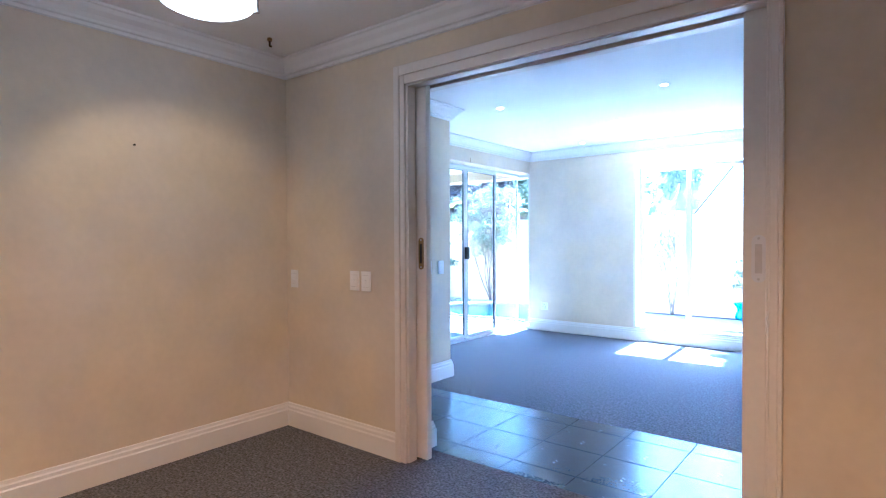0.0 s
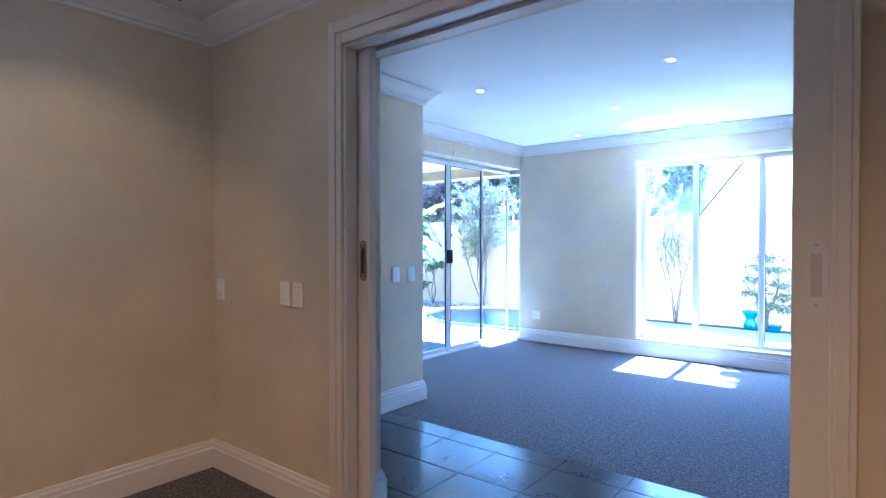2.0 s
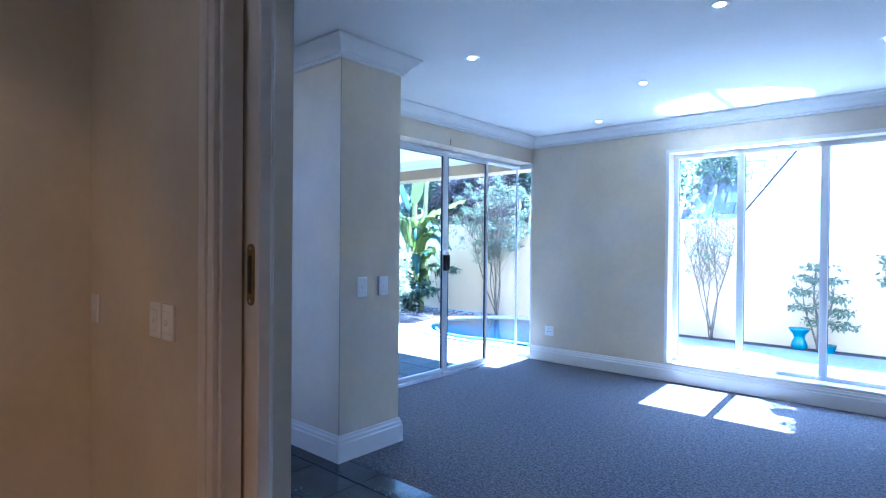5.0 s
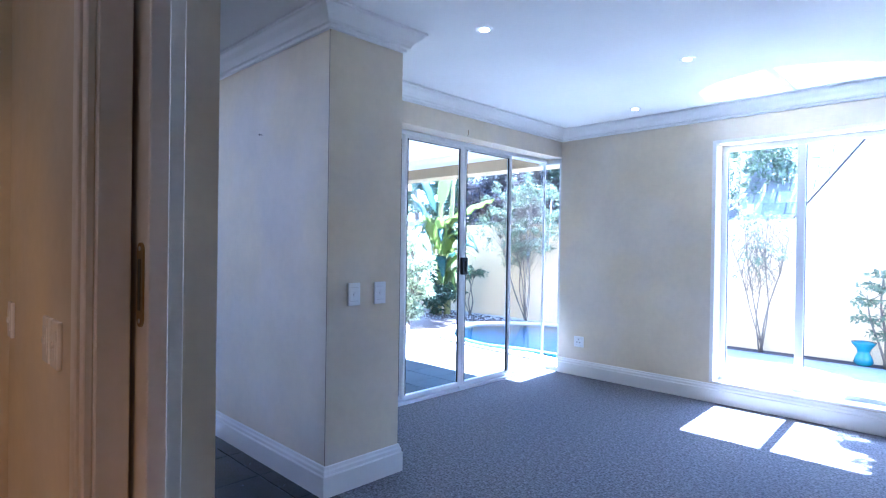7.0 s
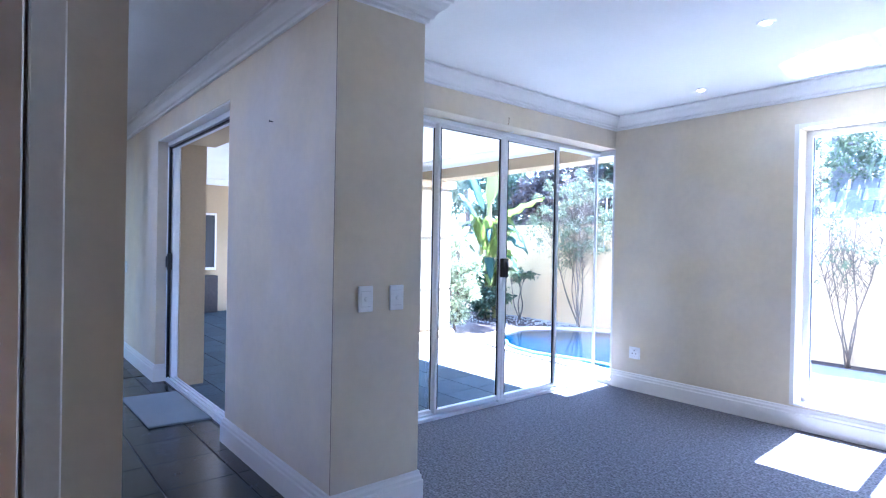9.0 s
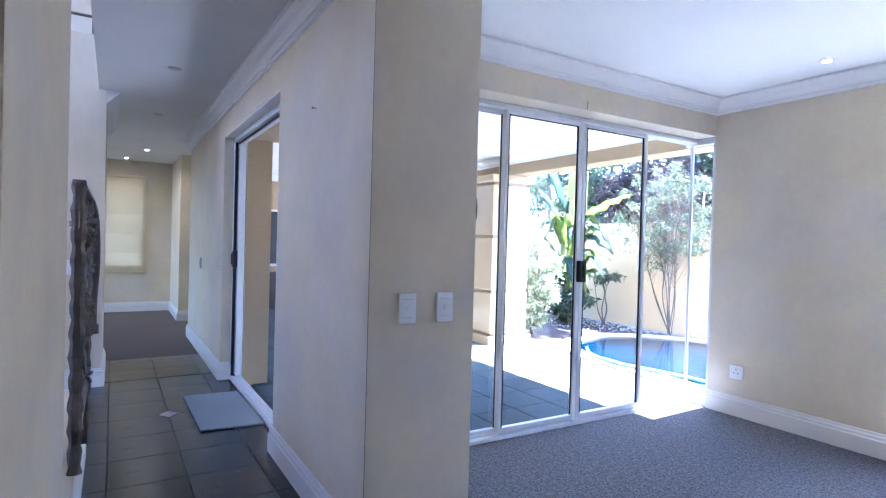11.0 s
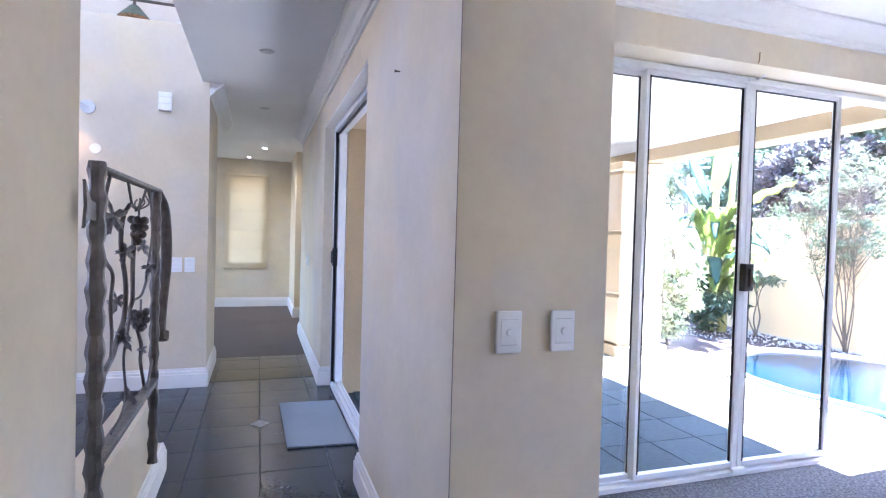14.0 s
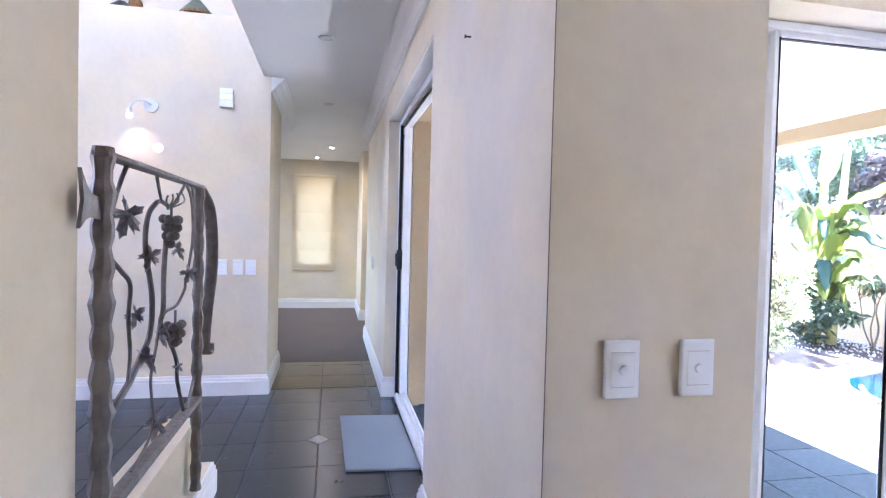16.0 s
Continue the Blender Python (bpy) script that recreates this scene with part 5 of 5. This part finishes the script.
# pebbles and edging under the plants
rnd = random.Random(41)
verts, faces = [], []
for _ in range(900):
    x, y, r = rnd.uniform(-9.6, -6.2), 13.5 - 1.3 * rnd.random() ** 2, rnd.uniform(0.01, 0.026)
    if y < 13.04 and x > -7.95:
        continue
    k = len(verts)
    verts += [(x + r, y, GZ - 0.012), (x, y + r * 0.8, GZ - 0.012), (x - r, y, GZ - 0.012), (x, y - r * 0.8, GZ - 0.012), (x, y, GZ - 0.012 + r * 0.8), (x, y, GZ - 0.04)]
    faces += [(k + a, k + b, k + 4) for a, b in ((0, 1), (1, 2), (2, 3), (3, 0))] + [(k + b, k + a, k + 5) for a, b in ((0, 1), (1, 2), (2, 3), (3, 0))]
me = bpy.data.meshes.new("pebbles")
me.from_pydata(verts, [], faces)
me.materials.append(PEBBLE)
tagged(new("pebbles", me), "white pebbles scattered along the bed", "pebbles", kind="stuff")

# potted plant by the wall
pot = thing("garden_pot", (-2.42, 13.2, GZ), "teal glazed garden pot standing by the wall", "pot")
bm = bmesh.new()
prof = [(0.07, 0.0), (0.10, 0.04), (0.085, 0.10), (0.06, 0.15), (0.075, 0.20), (0.12, 0.26), (0.125, 0.28), (0.10, 0.27), (0.06, 0.2)]
vs = [[bm.verts.new((-2.42 + r * math.cos(k * math.tau / 20), 13.2 + r * math.sin(k * math.tau / 20), GZ + 0.01 + z)) for k in range(20)] for r, z in prof]
for r0, r1 in zip(vs, vs[1:]):
    for k in range(20):
        bm.faces.new((r0[k], r0[(k + 1) % 20], r1[(k + 1) % 20], r1[k]))
part("vessel", bm, GLAZE, pot, smooth=True)
bowl = thing("garden_bowl", (-2.1, 13.15, GZ), "low teal bowl on the paving", "pot")
part("vessel", disc(bmesh.new(), (-2.1, 13.15, GZ + 0.06), (0, 0, 1), 0.07, 0.10, 22, top=0.10), GLAZE, bowl)

# fence rods on the wall
for x in (-7.08, -6.85):
    rod = tube(bmesh.new(), [(x, 13.5, 1.25), (x + 0.04, 13.5, 2.15 if x < -7 else 2.0)], 0.012, 8)
    tagged(new("fence_rod", mesh_of("fence_rod", rod, ALU)), "thin white fence rod fixed to the wall", "fence rod", "fence rods")

# ---- neighbouring house ----
nb = thing("house", (-1.0, 14.2, GZ), "white gabled house with a slate roof behind the wall", "house")
bm = bmesh.new()
pts = [(-3.75, G0), (9.0, G0), (9.0, 2.95), (-2.335, 2.95), (-3.75, 1.12)]
front = [bm.verts.new((x, 13.86, z)) for x, z in pts]
back = [bm.verts.new((x, 14.1, z)) for x, z in pts]
bm.faces.new(front)
bm.faces.new(back[::-1])
for k in range(5):
    bm.faces.new((front[k], front[(k + 1) % 5], back[(k + 1) % 5], back[k]))
part("gable_wall", bm, material("white_house_paint", (0.80, 0.77, 0.72), 0.85, grain=0.03, patches=0.06, bump=0.25), nb)
d = Vector((1.415, 0, 1.83)).normalized()
bm = box(bmesh.new(), -0.1, 2.3, -0.13, 0.13, 0.0, 0.022)
bm.transform(Matrix.Translation((-3.75, 13.98, 1.13)) @ Matrix.Rotation(-math.atan2(d.z, d.x), 4, "Y"))
part("barge_board", bm, DARK_WOOD, nb, "dark roof edge board")
roof_house = thing("slate_house", (-4.5, 19.0, G0), "far house with a weathered slate roof", "house")
part("wall", boxes((-5.6, 3.0, 19.0, 24.0, G0, 2.0)), GARDEN_PAINT, roof_house)
pitch = radians(52)
up = Vector((0, math.cos(pitch), math.sin(pitch)))
bm = bmesh.new()
c = [Vector((-5.8, 18.75, 1.75)), Vector((3.2, 18.75, 1.75))]
bm.faces.new([bm.verts.new(v) for v in (c[0], c[1], c[1] + up * 4.2, c[0] + up * 4.2)])
bmesh.ops.solidify(bm, geom=bm.faces[:], thickness=0.12)
roof_part = part("roof", bm, ROOF_SLATE, roof_house)
sl = box(bmesh.new(), -0.22, 0.22, 0, 0.33, 0, 0.03)
sl_me = mesh_of("slate", sl, ROOF_SLATE)
turn = Matrix.Rotation(pitch, 4, "X")
rnd = random.Random(51)
for r in range(10):
    for k in range(9):
        ob = new("slate", sl_me)
        ob.parent = roof_part
        ob.matrix_world = Matrix.Translation(Vector((-5.5 + k * 0.46 + (0.23 if r % 2 else 0), 18.75, 1.75)) + up * (0.34 * r) + Vector((0, -0.03, 0.03 + 0.01 * rnd.random()))) @ turn
bank = structure("wall_retaining", boxes((-14, -5.6, 16.2, 16.5, G0, 2.0)), STONE, "grey stone retaining wall beyond the garden", "retaining wall")

# ---- slate tiles, laid last ----


def tile_mesh(w, d, seed):
    """A riven slate tile with slightly uneven, chipped edges and a top that is not quite flat."""
    rnd = random.Random(seed)
    bm = bmesh.new()
    n = 4
    top = []
    for j in range(n + 1):
        for i in range(n + 1):
            e = 0.0035 if i in (0, n) or j in (0, n) else 0.0
            x = (i / n - 0.5) * w + (rnd.uniform(-1, 1) * 0.0018 if e else 0)
            y = (j / n - 0.5) * d + (rnd.uniform(-1, 1) * 0.0018 if e else 0)
            top.append(bm.verts.new((x, y, -0.0005 - e * 0.25)))
    for j in range(n):
        for i in range(n):
            bm.faces.new([top[j * (n + 1) + i], top[j * (n + 1) + i + 1], top[(j + 1) * (n + 1) + i + 1], top[(j + 1) * (n + 1) + i]])
    rim = [top[i] for i in range(n)] + [top[j * (n + 1) + n] for j in range(n)] + [top[n * (n + 1) + n - i] for i in range(n)] + [top[(n - j) * (n + 1)] for j in range(n)]
    low = [bm.verts.new((v.co.x, v.co.y, -0.012)) for v in rim]
    for k in range(len(rim)):
        bm.faces.new((rim[k], low[k], low[(k + 1) % len(rim)], rim[(k + 1) % len(rim)]))
    return bm


tile_cache = {}


def lay(parent, x0, x1, y0, y1, z, mat, gap=0.009):
    w, d = round(x1 - x0 - gap * 0.5, 3), round(y1 - y0 - gap, 3)
    if w < 0.03 or d < 0.03:
        return
    variants = tile_cache.setdefault((w, d, mat.name), [mesh_of("tile", tile_mesh(w, d, s), mat) for s in range(3)])
    ob = new("tile", variants[int(abs(x0 * 131 + y0 * 57)) % 3])
    ob.parent = parent
    ob.matrix_world = Matrix.Translation(((x0 + x1) / 2, (y0 + y1) / 2, z))


def joints(start, end, first, pitch):
    k = math.ceil((start - first) / pitch + 1e-6)
    out = [start]
    while first + k * pitch < end - 1e-6:
        out.append(first + k * pitch)
        k += 1
    return out + [end]


PX, PY = 0.385, 0.368
xs = joints(XT - 0.1, XR, -6.13, PX)
for a, b in zip(xs, xs[1:]):
    for c0, c1 in ((5.53, 5.70), (5.70, 6.065), (6.065, 6.43), (6.43, 6.6)):
        lay(hall_floor, a, b, c0, c1, 0.0, SLATE)
xs = joints(XT - 0.1, -4.76, -6.13, PX)
for a, b in zip(xs, xs[1:]):
    lay(hall_floor, a, b, 6.6, 6.72, 0.0, SLATE)
xs = joints(XT - 0.1, -4.05, -6.13, PX)
ys = joints(3.0, 5.53, 5.70, PY)
for a, b in zip(xs, xs[1:]):
    for c0, c1 in zip(ys, ys[1:]):
        lay(hall_floor, a, b, c0, c1, 0.0, SLATE)
xs = joints(-8.2, XT - 0.1, -6.13, PX)
for a, b in zip(xs, xs[1:]):
    for c0, c1 in ((4.6, 4.96), (4.96, 5.33), (5.33, 5.70), (5.70, 6.065), (6.065, 6.43), (6.43, 6.6)):
        lay(brown_floor, a, b, c0, c1, 0.0, SLATE_BROWN)
xs = joints(-12.5, -4.765, -6.13, 0.385)
ys = joints(YP - 0.2, 9.3, 7.0, 0.385)
for a, b in zip(xs, xs[1:]):
    for c0, c1 in zip(ys, ys[1:]):
        lay(patio, a, b, c0, c1, GZ + 0.03, PATIO_SLATE)
ins = bmesh.new()
f = ins.faces.new([ins.verts.new((-6.13 + dx, 6.065 + dy, 0.0)) for dx, dy in ((0.075, 0), (0, 0.06), (-0.075, 0), (0, -0.06))])
ex = bmesh.ops.extrude_face_region(ins, geom=[f])
bmesh.ops.translate(ins, vec=(0, 0, 0.003), verts=[v for v in ex["geom"] if isinstance(v, bmesh.types.BMVert)])
part("stone_insert", ins, INSERT, hall_floor, "pale diamond stone insert")
